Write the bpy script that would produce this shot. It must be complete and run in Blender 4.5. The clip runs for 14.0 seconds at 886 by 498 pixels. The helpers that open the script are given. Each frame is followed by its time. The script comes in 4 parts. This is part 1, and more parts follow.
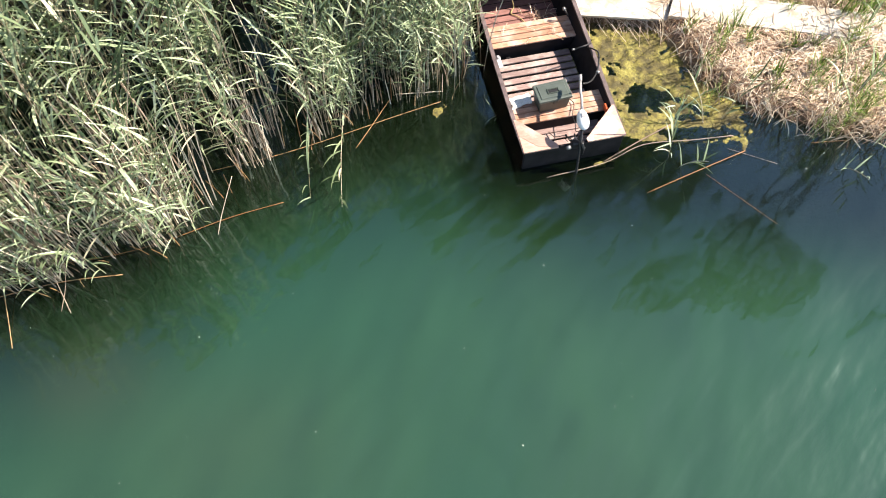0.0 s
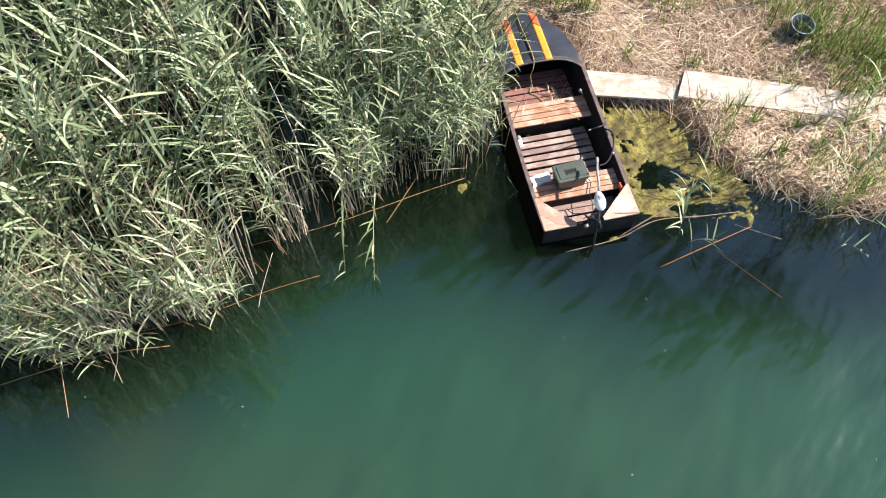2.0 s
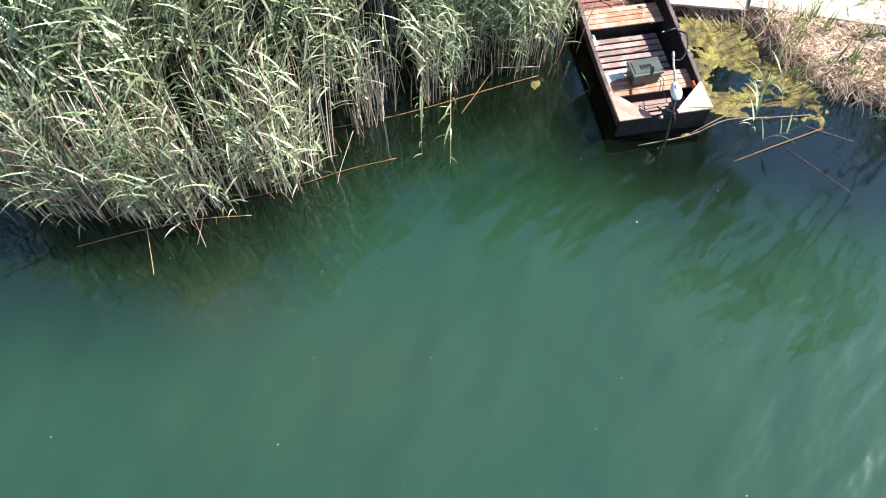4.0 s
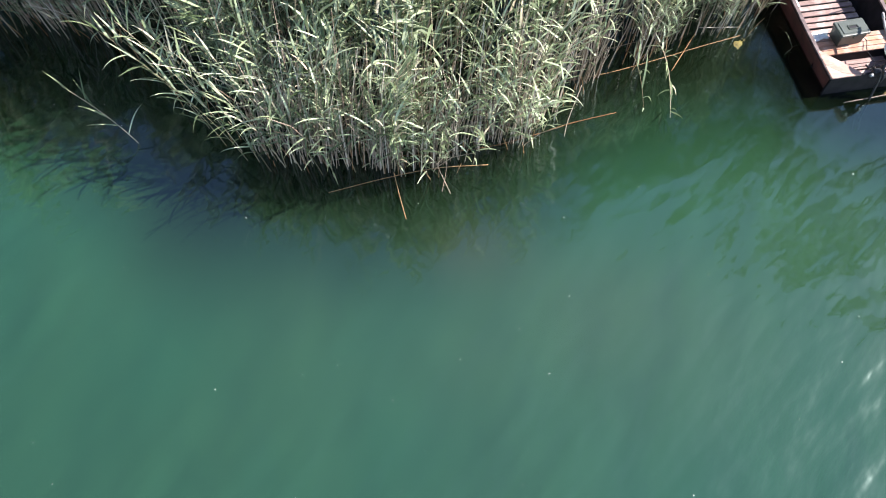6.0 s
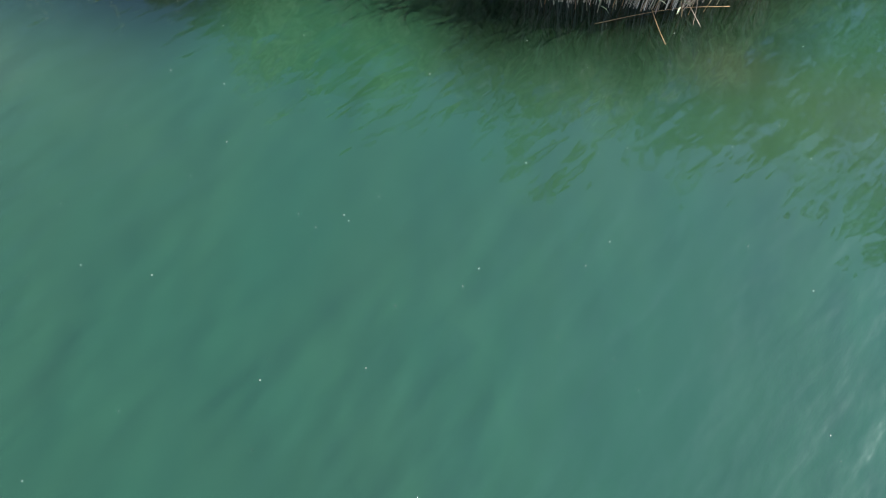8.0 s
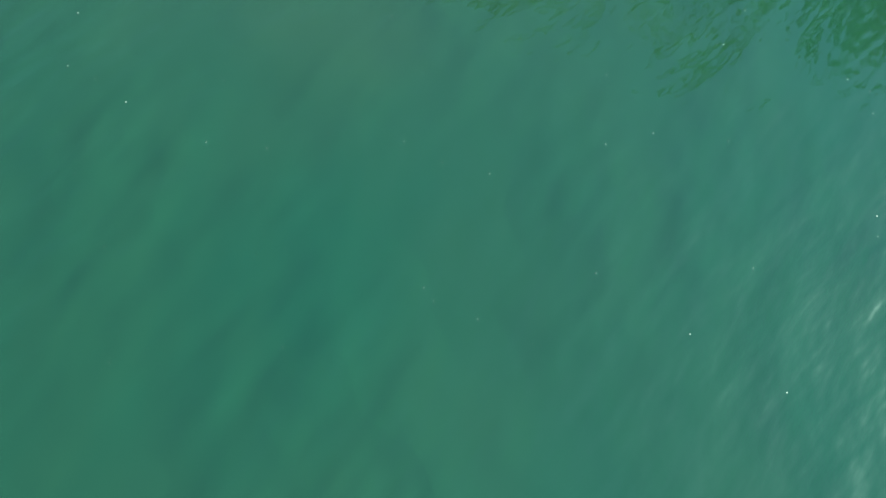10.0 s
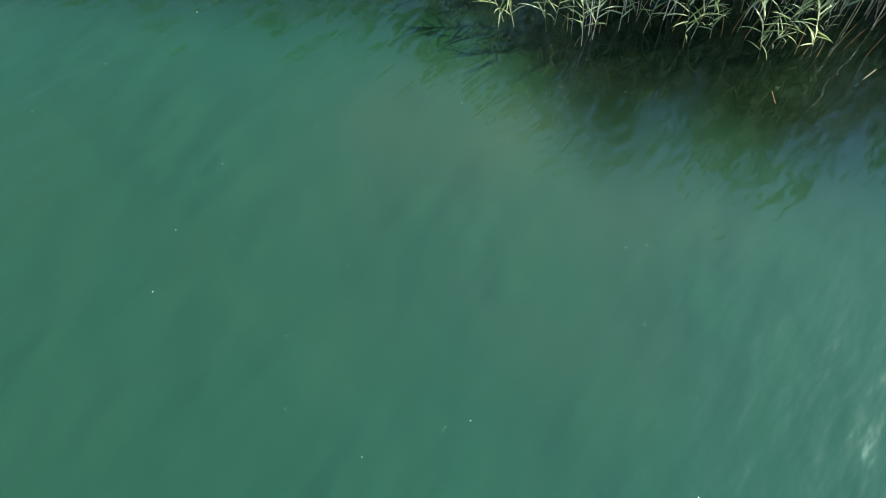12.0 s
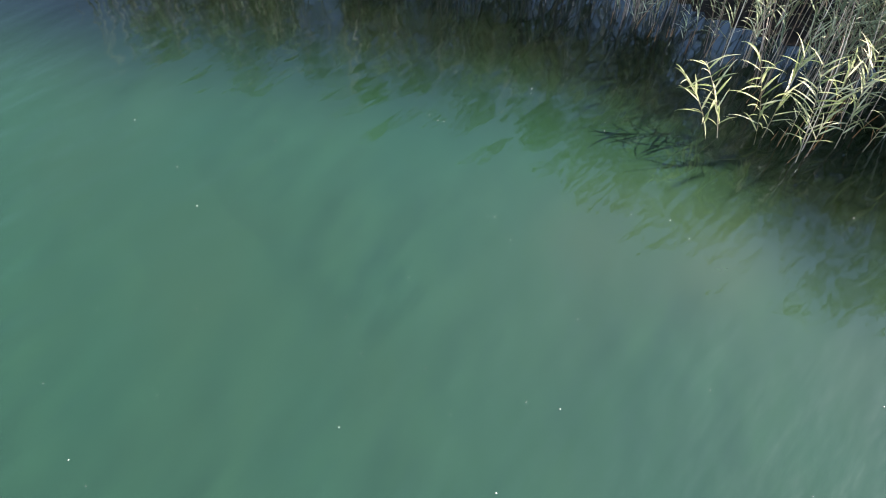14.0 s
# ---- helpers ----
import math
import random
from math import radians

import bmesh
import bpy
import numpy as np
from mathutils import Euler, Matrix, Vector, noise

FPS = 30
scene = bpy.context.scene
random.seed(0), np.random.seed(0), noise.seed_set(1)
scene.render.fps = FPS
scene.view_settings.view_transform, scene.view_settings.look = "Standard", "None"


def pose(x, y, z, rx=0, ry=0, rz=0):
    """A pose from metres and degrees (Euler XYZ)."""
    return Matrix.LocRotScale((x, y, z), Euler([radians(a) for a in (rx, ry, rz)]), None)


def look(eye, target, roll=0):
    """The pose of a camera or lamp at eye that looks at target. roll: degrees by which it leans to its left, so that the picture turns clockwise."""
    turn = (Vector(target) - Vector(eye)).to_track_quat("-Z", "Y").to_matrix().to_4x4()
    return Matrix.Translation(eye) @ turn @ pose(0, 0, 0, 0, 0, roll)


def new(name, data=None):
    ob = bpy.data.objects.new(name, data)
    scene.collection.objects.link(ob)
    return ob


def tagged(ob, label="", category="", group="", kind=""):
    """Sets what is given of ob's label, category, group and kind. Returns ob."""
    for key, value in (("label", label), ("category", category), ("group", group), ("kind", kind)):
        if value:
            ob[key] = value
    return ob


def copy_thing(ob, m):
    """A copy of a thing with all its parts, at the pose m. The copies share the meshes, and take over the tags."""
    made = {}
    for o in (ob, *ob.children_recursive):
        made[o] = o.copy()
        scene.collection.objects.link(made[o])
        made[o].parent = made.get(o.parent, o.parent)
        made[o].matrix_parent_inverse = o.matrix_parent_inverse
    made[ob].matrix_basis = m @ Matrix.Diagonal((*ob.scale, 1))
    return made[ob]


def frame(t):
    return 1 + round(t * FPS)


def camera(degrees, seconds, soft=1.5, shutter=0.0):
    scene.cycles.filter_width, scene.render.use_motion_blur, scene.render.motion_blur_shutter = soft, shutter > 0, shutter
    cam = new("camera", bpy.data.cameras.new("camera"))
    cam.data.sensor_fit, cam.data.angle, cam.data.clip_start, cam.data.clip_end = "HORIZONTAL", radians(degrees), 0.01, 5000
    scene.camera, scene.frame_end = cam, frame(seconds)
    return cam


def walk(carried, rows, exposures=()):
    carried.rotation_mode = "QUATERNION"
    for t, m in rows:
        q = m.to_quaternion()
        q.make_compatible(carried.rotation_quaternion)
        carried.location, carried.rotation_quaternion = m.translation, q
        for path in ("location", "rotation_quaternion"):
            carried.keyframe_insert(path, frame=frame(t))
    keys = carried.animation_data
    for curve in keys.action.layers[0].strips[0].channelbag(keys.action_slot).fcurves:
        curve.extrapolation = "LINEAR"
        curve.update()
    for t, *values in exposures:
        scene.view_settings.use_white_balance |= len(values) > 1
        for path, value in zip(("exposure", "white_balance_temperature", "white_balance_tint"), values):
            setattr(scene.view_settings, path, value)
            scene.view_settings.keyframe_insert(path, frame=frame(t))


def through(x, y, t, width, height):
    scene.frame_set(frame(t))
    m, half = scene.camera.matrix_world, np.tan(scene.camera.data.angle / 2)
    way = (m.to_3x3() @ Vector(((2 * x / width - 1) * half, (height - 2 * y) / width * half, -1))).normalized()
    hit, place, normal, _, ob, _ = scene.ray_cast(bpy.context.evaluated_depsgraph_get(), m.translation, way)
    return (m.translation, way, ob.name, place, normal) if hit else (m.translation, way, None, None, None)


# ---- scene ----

# ---------------------------------------------------------------- camera
cam = camera(62.0, 14.0, soft=1.1)


def aim(x, y, z, yaw, pitch, roll):
    return pose(x, y, z, 90 + pitch, 0, yaw) @ pose(0, 0, 0, 0, 0, roll)


# seconds, place, yaw, pitch, roll of the drone's camera
PATH = [
    (0.0, -0.872, -4.474, 6.796, -0.10, -62.79, -0.15),
    (0.5, -0.950, -4.086, 7.446, -0.13, -62.01, -0.14),
    (1.0, -1.071, -3.953, 7.595, -0.11, -61.74, -0.16),
    (1.5, -1.137, -3.988, 7.589, 0.00, -61.43, -0.18),
    (2.0, -1.157, -4.189, 7.548, 0.00, -61.34, -0.11),
    (2.2, -1.170, -4.370, 7.532, 0.02, -61.54, -0.13),
    (4.3, -2.101, -5.602, 6.983, 2.48, -60.72, -0.01),
    (4.5, -2.358, -5.644, 6.999, 2.31, -60.81, 0.13),
    (5.0, -3.358, -5.788, 7.120, 2.18, -61.95, 0.47),
    (5.5, -3.898, -5.873, 7.203, 2.13, -62.16, 0.57),
    (6.0, -4.449, -6.183, 7.291, 2.46, -62.60, 0.37),
    (6.5, -4.869, -6.479, 7.315, 2.76, -62.30, -0.04),
    (7.0, -5.267, -6.993, 7.314, 3.06, -61.75, -0.38),
    (7.5, -6.192, -8.212, 7.142, 3.54, -60.01, -0.43),
    (8.0, -7.399, -9.427, 7.075, 4.57, -60.12, 0.01),
    (8.5, -8.998, -10.230, 6.883, 5.17, -60.76, 0.09),
    (9.75, -13.00, -10.60, 6.85, 3.30, -65.00, 0.05),
    (11.0, -15.479, -9.261, 6.924, 0.90, -66.17, 0.02),
    (11.5, -15.795, -8.504, 7.056, -0.28, -63.62, -0.07),
    (12.0, -16.742, -7.522, 7.102, 0.38, -60.44, -0.09),
    (12.5, -17.366, -6.734, 7.099, 2.47, -58.67, -0.06),
    (13.0, -17.601, -6.398, 6.935, 3.61, -57.00, -0.09),
    (13.5, -17.787, -6.375, 6.784, 3.85, -56.02, 0.11),
    (14.0, -18.747, -6.485, 6.614, 3.81, -55.52, 0.20),
]
# the camera's own exposure and white balance: seconds, stops, kelvin, tint
EXPOSURES = [(0.0, 1.37, 7150, 14), (0.5, 1.23, 7050, 14), (1.0, 1.06, 6950, 13), (2.2, 1.04, 6900, 13), (4.3, 1.40, 6550, 16), (7.5, 1.48, 6500, 20),
             (8.5, 1.48, 6350, 8), (11.0, 1.24, 6150, -19), (11.8, 1.24, 6300, -8), (12.8, 1.50, 6850, 21), (14.0, 1.60, 6900, 27)]
walk(cam, [(r[0], aim(*r[1:])) for r in PATH], exposures=EXPOSURES)

# ---------------------------------------------------------------- light
SUN = Vector((0.97, 0.23, 0.99)).normalized()
world = bpy.data.worlds.new("sky")
world.use_nodes = True
scene.world = world
wn = world.node_tree.nodes
sky = wn.new("ShaderNodeTexSky")
sky.sky_type, sky.sun_disc = "NISHITA", False
sky.sun_elevation = math.asin(SUN.z)
sky.sun_rotation = math.atan2(SUN.x, SUN.y)
wn["Background"].inputs["Strength"].default_value = 0.088
sky.dust_density, sky.air_density = 0.22, 1.0
world.node_tree.links.new(sky.outputs[0], wn["Background"].inputs["Color"])
lamp = bpy.data.lights.new("sun", "SUN")
lamp.energy, lamp.angle, lamp.color = 5.0, radians(0.53), (1.0, 0.95, 0.86)
sun = new("sun", lamp)
sun.matrix_world = look(SUN * 60, (0, 0, 0))


# ---------------------------------------------------------------- materials
class Mat:
    """A node material with its Principled shader and a few shorthands."""

    def __init__(self, name, rough=0.6, metal=0.0):
        self.mat = bpy.data.materials.new(name)
        self.mat.use_nodes = True
        self.tree = self.mat.node_tree
        self.bsdf = self.tree.nodes["Principled BSDF"]
        self.bsdf.inputs["Roughness"].default_value = rough
        self.bsdf.inputs["Metallic"].default_value = metal

    def node(self, kind, **values):
        n = self.tree.nodes.new(kind)
        for key, value in values.items():
            if key in n.inputs:
                n.inputs[key].default_value = value
        return n

    def link(self, a, b):
        self.tree.links.new(a, b)

    def noise(self, scale, detail=4.0, rough=0.55, stretch=None, obj=True, turn=0):
        n = self.node("ShaderNodeTexNoise", Scale=scale, Detail=detail, Roughness=rough)
        co = self.node("ShaderNodeTexCoord")
        src = co.outputs["Object"]
        if not obj:
            src = self.node("ShaderNodeNewGeometry").outputs["Position"]
        if stretch:
            mp = self.node("ShaderNodeMapping")
            mp.vector_type = "TEXTURE" if turn else "POINT"
            mp.inputs["Scale"].default_value = tuple(1 / c for c in stretch) if turn else stretch
            mp.inputs["Rotation"].default_value = (0, 0, radians(turn))
            self.link(src, mp.inputs["Vector"])
            src = mp.outputs[0]
        self.link(src, n.inputs["Vector"])
        return n.outputs["Fac"]

    def ramp(self, fac, stops):
        r = self.node("ShaderNodeValToRGB")
        el = r.color_ramp.elements
        while len(el) < len(stops):
            el.new(0.5)
        for e, (at, col) in zip(el, stops):
            e.position = at
            e.color = (*col, 1) if len(col) == 3 else col
        self.link(fac, r.inputs["Fac"])
        return r.outputs["Color"]

    def mix(self, fac, a, b, blend="MIX"):
        m = self.tree.nodes.new("ShaderNodeMix")
        m.data_type, m.blend_type = "RGBA", blend
        for sock, v in ((m.inputs[0], fac), (m.inputs[6], a), (m.inputs[7], b)):
            if isinstance(v, (int, float)):
                sock.default_value = v
            elif isinstance(v, tuple):
                sock.default_value = (*v, 1)
            else:
                self.link(v, sock)
        return m.outputs[2]

    def color(self, sock):
        self.link(sock, self.bsdf.inputs["Base Color"])
        return self

    def bump(self, fac, strength=0.3, dist=0.01):
        b = self.node("ShaderNodeBump", Strength=strength, Distance=dist)
        self.link(fac, b.inputs["Height"])
        self.link(b.outputs[0], self.bsdf.inputs["Normal"])
        return self


def leaf_material(name, dark, mid, light, tip=None, through=0.35, rough=0.5):
    m = Mat(name, rough)
    geo = m.node("ShaderNodeNewGeometry")
    info = m.node("ShaderNodeObjectInfo")
    add = m.node("ShaderNodeMath")
    add.operation = "ADD"
    m.link(geo.outputs["Random Per Island"], add.inputs[0])
    m.link(info.outputs["Random"], add.inputs[1])
    fr = m.node("ShaderNodeMath")
    fr.operation = "FRACT"
    m.link(add.outputs[0], fr.inputs[0])
    c = m.ramp(fr.outputs[0], [(0.0, dark), (0.55, mid), (0.93, light), (1.0, tip or light)])
    n = m.noise(9.0, 3, obj=False)
    c = m.mix(n, c, (0.5, 0.5, 0.5), "OVERLAY")
    m.color(c)
    m.bsdf.inputs["Specular IOR Level"].default_value = 0.28
    tr = m.node("ShaderNodeBsdfTranslucent")
    m.link(c, tr.inputs["Color"])
    ms = m.node("ShaderNodeMixShader", Fac=through)
    m.link(m.bsdf.outputs[0], ms.inputs[1])
    m.link(tr.outputs[0], ms.inputs[2])
    m.link(ms.outputs[0], m.tree.nodes["Material Output"].inputs["Surface"])
    return m.mat


def wood(name, dark, light, rough=0.65, grain=(3, 40, 40), worn=None):
    m = Mat(name, rough)
    g = m.noise(2.0, 6, 0.6, stretch=grain)
    c = m.ramp(g, [(0.3, dark), (0.7, light)])
    if worn:
        w = m.noise(5.0, 5, 0.65)
        c = m.mix(m.ramp(w, [(0.48, (0, 0, 0)), (0.62, (1, 1, 1))]), c, worn)
    info = m.node("ShaderNodeObjectInfo")
    tone = m.ramp(info.outputs["Random"], [(0, (0.72, 0.72, 0.72)), (1, (1.1, 1.1, 1.1))])
    c = m.mix(1.0, c, tone, "MULTIPLY")
    m.color(c)
    m.bump(g, 0.35, 0.004)
    return m.mat


def plain(name, col, rough=0.5, metal=0.0, vary=0.25, scale=12.0, gloss=0.5):
    m = Mat(name, rough, metal)
    m.bsdf.inputs["Specular IOR Level"].default_value = gloss
    n = m.noise(scale, 5, 0.6)
    lo = tuple(c * (1 - vary) for c in col)
    hi = tuple(min(1, c * (1 + vary)) for c in col)
    m.color(m.ramp(n, [(0.3, lo), (0.7, hi)]))
    m.bump(n, 0.12, 0.003)
    return m.mat


LEAF = leaf_material("reed_leaf", (0.036, 0.064, 0.024), (0.275, 0.350, 0.200), (0.55, 0.64, 0.44), (0.70, 0.60, 0.43), through=0.14)
STEM = leaf_material("reed_stem", (0.11, 0.10, 0.055), (0.32, 0.285, 0.18), (0.58, 0.50, 0.38), through=0.05)
YOUNG = leaf_material("young_reed_leaf", (0.18, 0.25, 0.085), (0.40, 0.47, 0.22), (0.64, 0.67, 0.42), through=0.2)
DRY = leaf_material("dry_reed", (0.18, 0.12, 0.085), (0.44, 0.345, 0.27), (0.72, 0.64, 0.54), through=0.05)
WET = leaf_material("wet_reed", (0.20, 0.095, 0.04), (0.34, 0.175, 0.075), (0.46, 0.29, 0.15), through=0.05)
STRAW = leaf_material("straw", (0.20, 0.115, 0.075), (0.68, 0.51, 0.37), (0.92, 0.82, 0.67), through=0.03)
GRASS = leaf_material("grass_blade", (0.045, 0.09, 0.015), (0.155, 0.245, 0.048), (0.31, 0.40, 0.11), (0.45, 0.38, 0.18), through=0.25, rough=0.6)


def ground_material():
    m = Mat("bank_soil", 0.95)
    a = m.noise(0.7, 6, 0.6, obj=False)
    b = m.noise(14.0, 6, 0.65, obj=False)
    c = m.ramp(b, [(0.3, (0.09, 0.060, 0.042)), (0.55, (0.26, 0.175, 0.125)), (0.75, (0.44, 0.32, 0.24))])
    c = m.mix(m.ramp(a, [(0.45, (0, 0, 0)), (0.65, (1, 1, 1))]), c, (0.075, 0.085, 0.028))
    z = m.node("ShaderNodeSeparateXYZ")
    m.link(m.node("ShaderNodeNewGeometry").outputs["Position"], z.inputs[0])
    mr = m.node("ShaderNodeMapRange")
    mr.inputs["From Min"].default_value, mr.inputs["From Max"].default_value = -0.05, 0.06
    m.link(z.outputs["Z"], mr.inputs["Value"])
    mud = m.ramp(m.noise(3.0, 5, obj=False), [(0.35, (0.012, 0.012, 0.006)), (0.7, (0.042, 0.040, 0.015))])
    # wet litter taken near black: the shade between the reeds is in its colour
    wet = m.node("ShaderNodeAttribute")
    wet.attribute_name = "shaded_litter"
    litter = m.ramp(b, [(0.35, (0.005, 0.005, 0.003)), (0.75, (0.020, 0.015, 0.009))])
    bay = m.node("ShaderNodeAttribute")
    bay.attribute_name = "bay_algae"
    weed = m.ramp(m.noise(6.0, 6, 0.7, obj=False), [(0.38, (0.02, 0.02, 0.008)), (0.52, (0.11, 0.105, 0.022)), (0.7, (0.26, 0.235, 0.05))])
    mud = m.mix(bay.outputs["Fac"], mud, weed)
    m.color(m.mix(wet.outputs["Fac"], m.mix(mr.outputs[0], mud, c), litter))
    m.bump(b, 0.6, 0.03)
    return m.mat


def water_material():
    m = Mat("lake_water", 0.03)
    tree = m.tree
    pos = m.node("ShaderNodeNewGeometry").outputs["Position"]
    # drifting silt: broad patches of greener, yellower and bluer water
    big = m.noise(0.16, 3, 0.5, obj=False)
    mid = m.noise(0.55, 4, 0.55, stretch=(1.0, 0.45, 1), obj=False)
    silt = m.ramp(big, [(0.36, (0.010, 0.047, 0.0230)), (0.5, (0.012, 0.048, 0.0230)), (0.66, (0.015, 0.049, 0.0225))])
    col = m.mix(m.ramp(mid, [(0.42, (0, 0, 0)), (0.75, (0.30, 0.30, 0.30))]), silt, (0.019, 0.052, 0.020))
    cloud = m.node("ShaderNodeAttribute")
    cloud.attribute_name = "silt_cloud"
    col = m.mix(cloud.outputs["Fac"], col, (0.040, 0.061, 0.030))
    body = m.node("ShaderNodeBsdfDiffuse")
    # near black towards the shallows: reeds' shade and dark reflection put into the colour
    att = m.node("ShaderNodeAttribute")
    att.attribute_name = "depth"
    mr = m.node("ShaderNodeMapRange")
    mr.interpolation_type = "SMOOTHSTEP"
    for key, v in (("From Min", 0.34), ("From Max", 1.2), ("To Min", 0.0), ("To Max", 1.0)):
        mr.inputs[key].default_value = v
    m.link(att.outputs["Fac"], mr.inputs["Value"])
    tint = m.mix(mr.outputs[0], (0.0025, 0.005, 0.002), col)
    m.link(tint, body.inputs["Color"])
    # clear where it is shallow, on the shelf by the boat
    shelf = m.node("ShaderNodeAttribute")
    shelf.attribute_name = "clear_shelf"
    solid = m.node("ShaderNodeMapRange")
    solid.inputs["To Min"].default_value, solid.inputs["To Max"].default_value = 1.0, 0.36
    m.link(shelf.outputs["Fac"], solid.inputs["Value"])
    clear = m.node("ShaderNodeBsdfTransparent")
    clear.inputs["Color"].default_value = (0.62, 0.74, 0.52, 1)
    under = m.node("ShaderNodeMixShader")
    m.link(solid.outputs[0], under.inputs[0])
    m.link(clear.outputs[0], under.inputs[1])
    m.link(body.outputs[0], under.inputs[2])
    # wind ripples, finer away from the sheltering reeds
    w1 = m.noise(0.85, 2, 0.45, stretch=(2.0, 0.72, 1), obj=False, turn=-44)
    w2 = m.noise(1.8, 2.5, 0.48, stretch=(1.8, 0.82, 1), obj=False, turn=-40)
    calm = m.node("ShaderNodeAttribute")
    calm.attribute_name = "open_water"
    mul = m.node("ShaderNodeMath")
    mul.operation = "MULTIPLY"
    m.link(w2, mul.inputs[0])
    m.link(calm.outputs["Fac"], mul.inputs[1])
    swell = m.node("ShaderNodeMapRange")
    swell.inputs["To Min"].default_value, swell.inputs["From Max"].default_value = 0.25, 0.6
    m.link(calm.outputs["Fac"], swell.inputs["Value"])
    roll = m.node("ShaderNodeMath")
    roll.operation = "MULTIPLY"
    m.link(w1, roll.inputs[0])
    m.link(swell.outputs[0], roll.inputs[1])
    b1 = m.node("ShaderNodeBump", Strength=1.0, Distance=0.038)
    m.link(roll.outputs[0], b1.inputs["Height"])
    b2 = m.node("ShaderNodeBump", Strength=1.0, Distance=0.021)
    m.link(mul.outputs[0], b2.inputs["Height"])
    m.link(b1.outputs[0], b2.inputs["Normal"])
    gloss = m.node("ShaderNodeBsdfGlossy", Roughness=0.075, Color=(0.74, 1.0, 0.98, 1))
    m.link(b2.outputs[0], gloss.inputs["Normal"])
    # the ripples shade the lit silt below them a little more strongly
    w3 = m.noise(1.05, 1.5, 0.4, stretch=(1.7, 0.85, 1), obj=False, turn=-34)
    gust = m.node("ShaderNodeMath")
    gust.operation = "MULTIPLY"
    m.link(w3, gust.inputs[0])
    m.link(m.ramp(m.noise(0.35, 2, 0.5, obj=False), [(0.38, (0.15, 0.15, 0.15)), (0.62, (1, 1, 1))]), gust.inputs[1])
    chop = m.node("ShaderNodeMath")
    chop.operation = "MULTIPLY"
    m.link(gust.outputs[0], chop.inputs[0])
    m.link(calm.outputs["Fac"], chop.inputs[1])
    b3 = m.node("ShaderNodeBump", Strength=1.0, Distance=0.15)
    m.link(chop.outputs[0], b3.inputs["Height"])
    m.link(b3.outputs[0], body.inputs["Normal"])
    fres = m.node("ShaderNodeFresnel", IOR=1.95)
    m.link(b2.outputs[0], fres.inputs["Normal"])
    top = m.node("ShaderNodeMixShader")
    m.link(fres.outputs[0], top.inputs[0])
    m.link(under.outputs[0], top.inputs[1])
    m.link(gloss.outputs[0], top.inputs[2])
    m.link(top.outputs[0], tree.nodes["Material Output"].inputs["Surface"])
    tree.nodes.remove(m.bsdf)
    return m.mat


SOIL, WATER = ground_material(), water_material()
HULL = plain("black_hull_paint", (0.012, 0.011, 0.014), 0.7, vary=0.6, scale=7, gloss=0.2)
DECK = plain("navy_deck_paint", (0.024, 0.029, 0.044), 0.42, vary=0.45, scale=6)
STRAKE = plain("worn_maroon_paint", (0.075, 0.024, 0.020), 0.6, vary=0.6, scale=5)
RIM = plain("grey_gunwale", (0.115, 0.085, 0.085), 0.5, vary=0.6, scale=9)
ORANGE = plain("yellow_orange_paint", (0.80, 0.30, 0.03), 0.5, vary=0.15, scale=5)
REDPAINT = plain("red_orange_paint", (0.62, 0.10, 0.03), 0.5, vary=0.2)
SLAT_FADED = wood("faded_pink_slat", (0.20, 0.125, 0.115), (0.40, 0.285, 0.26), 0.7, worn=(0.46, 0.37, 0.34))
SLAT_MAROON = wood("maroon_slat", (0.16, 0.07, 0.06), (0.31, 0.15, 0.13), 0.7)
SLAT_ORANGE = wood("stained_orange_slat", (0.34, 0.155, 0.095), (0.56, 0.31, 0.20), 0.6, worn=(0.56, 0.39, 0.31))
CORNER = wood("corner_board", (0.40, 0.23, 0.18), (0.58, 0.36, 0.29), 0.65, worn=(0.62, 0.45, 0.38))
BOARD = wood("bleached_board", (0.35, 0.325, 0.295), (0.56, 0.53, 0.49), 0.85, grain=(1.2, 22, 22), worn=(0.36, 0.29, 0.22))
BOXGREEN = plain("dark_green_plastic", (0.042, 0.056, 0.047), 0.42, vary=0.2)
LIDGREEN = plain("grey_green_lid", (0.066, 0.084, 0.075), 0.45, vary=0.15)
WHITE = plain("white_plastic", (0.72, 0.74, 0.76), 0.35, vary=0.06)
GREYP = plain("grey_plastic", (0.30, 0.30, 0.31), 0.4)
BLACK = plain("black_plastic", (0.014, 0.014, 0.016), 0.4)
STEEL = plain("dull_steel", (0.30, 0.31, 0.32), 0.38, metal=0.8)
RAG = plain("white_cloth", (0.78, 0.76, 0.72), 0.9, vary=0.1, scale=30)
ROPE = plain("yellow_rope", (0.38, 0.29, 0.12), 0.85, vary=0.4, scale=60)
BLUE = plain("blue_bucket_plastic", (0.030, 0.045, 0.10), 0.5)
RIMBLUE = plain("pale_blue_rim", (0.42, 0.47, 0.56), 0.4)


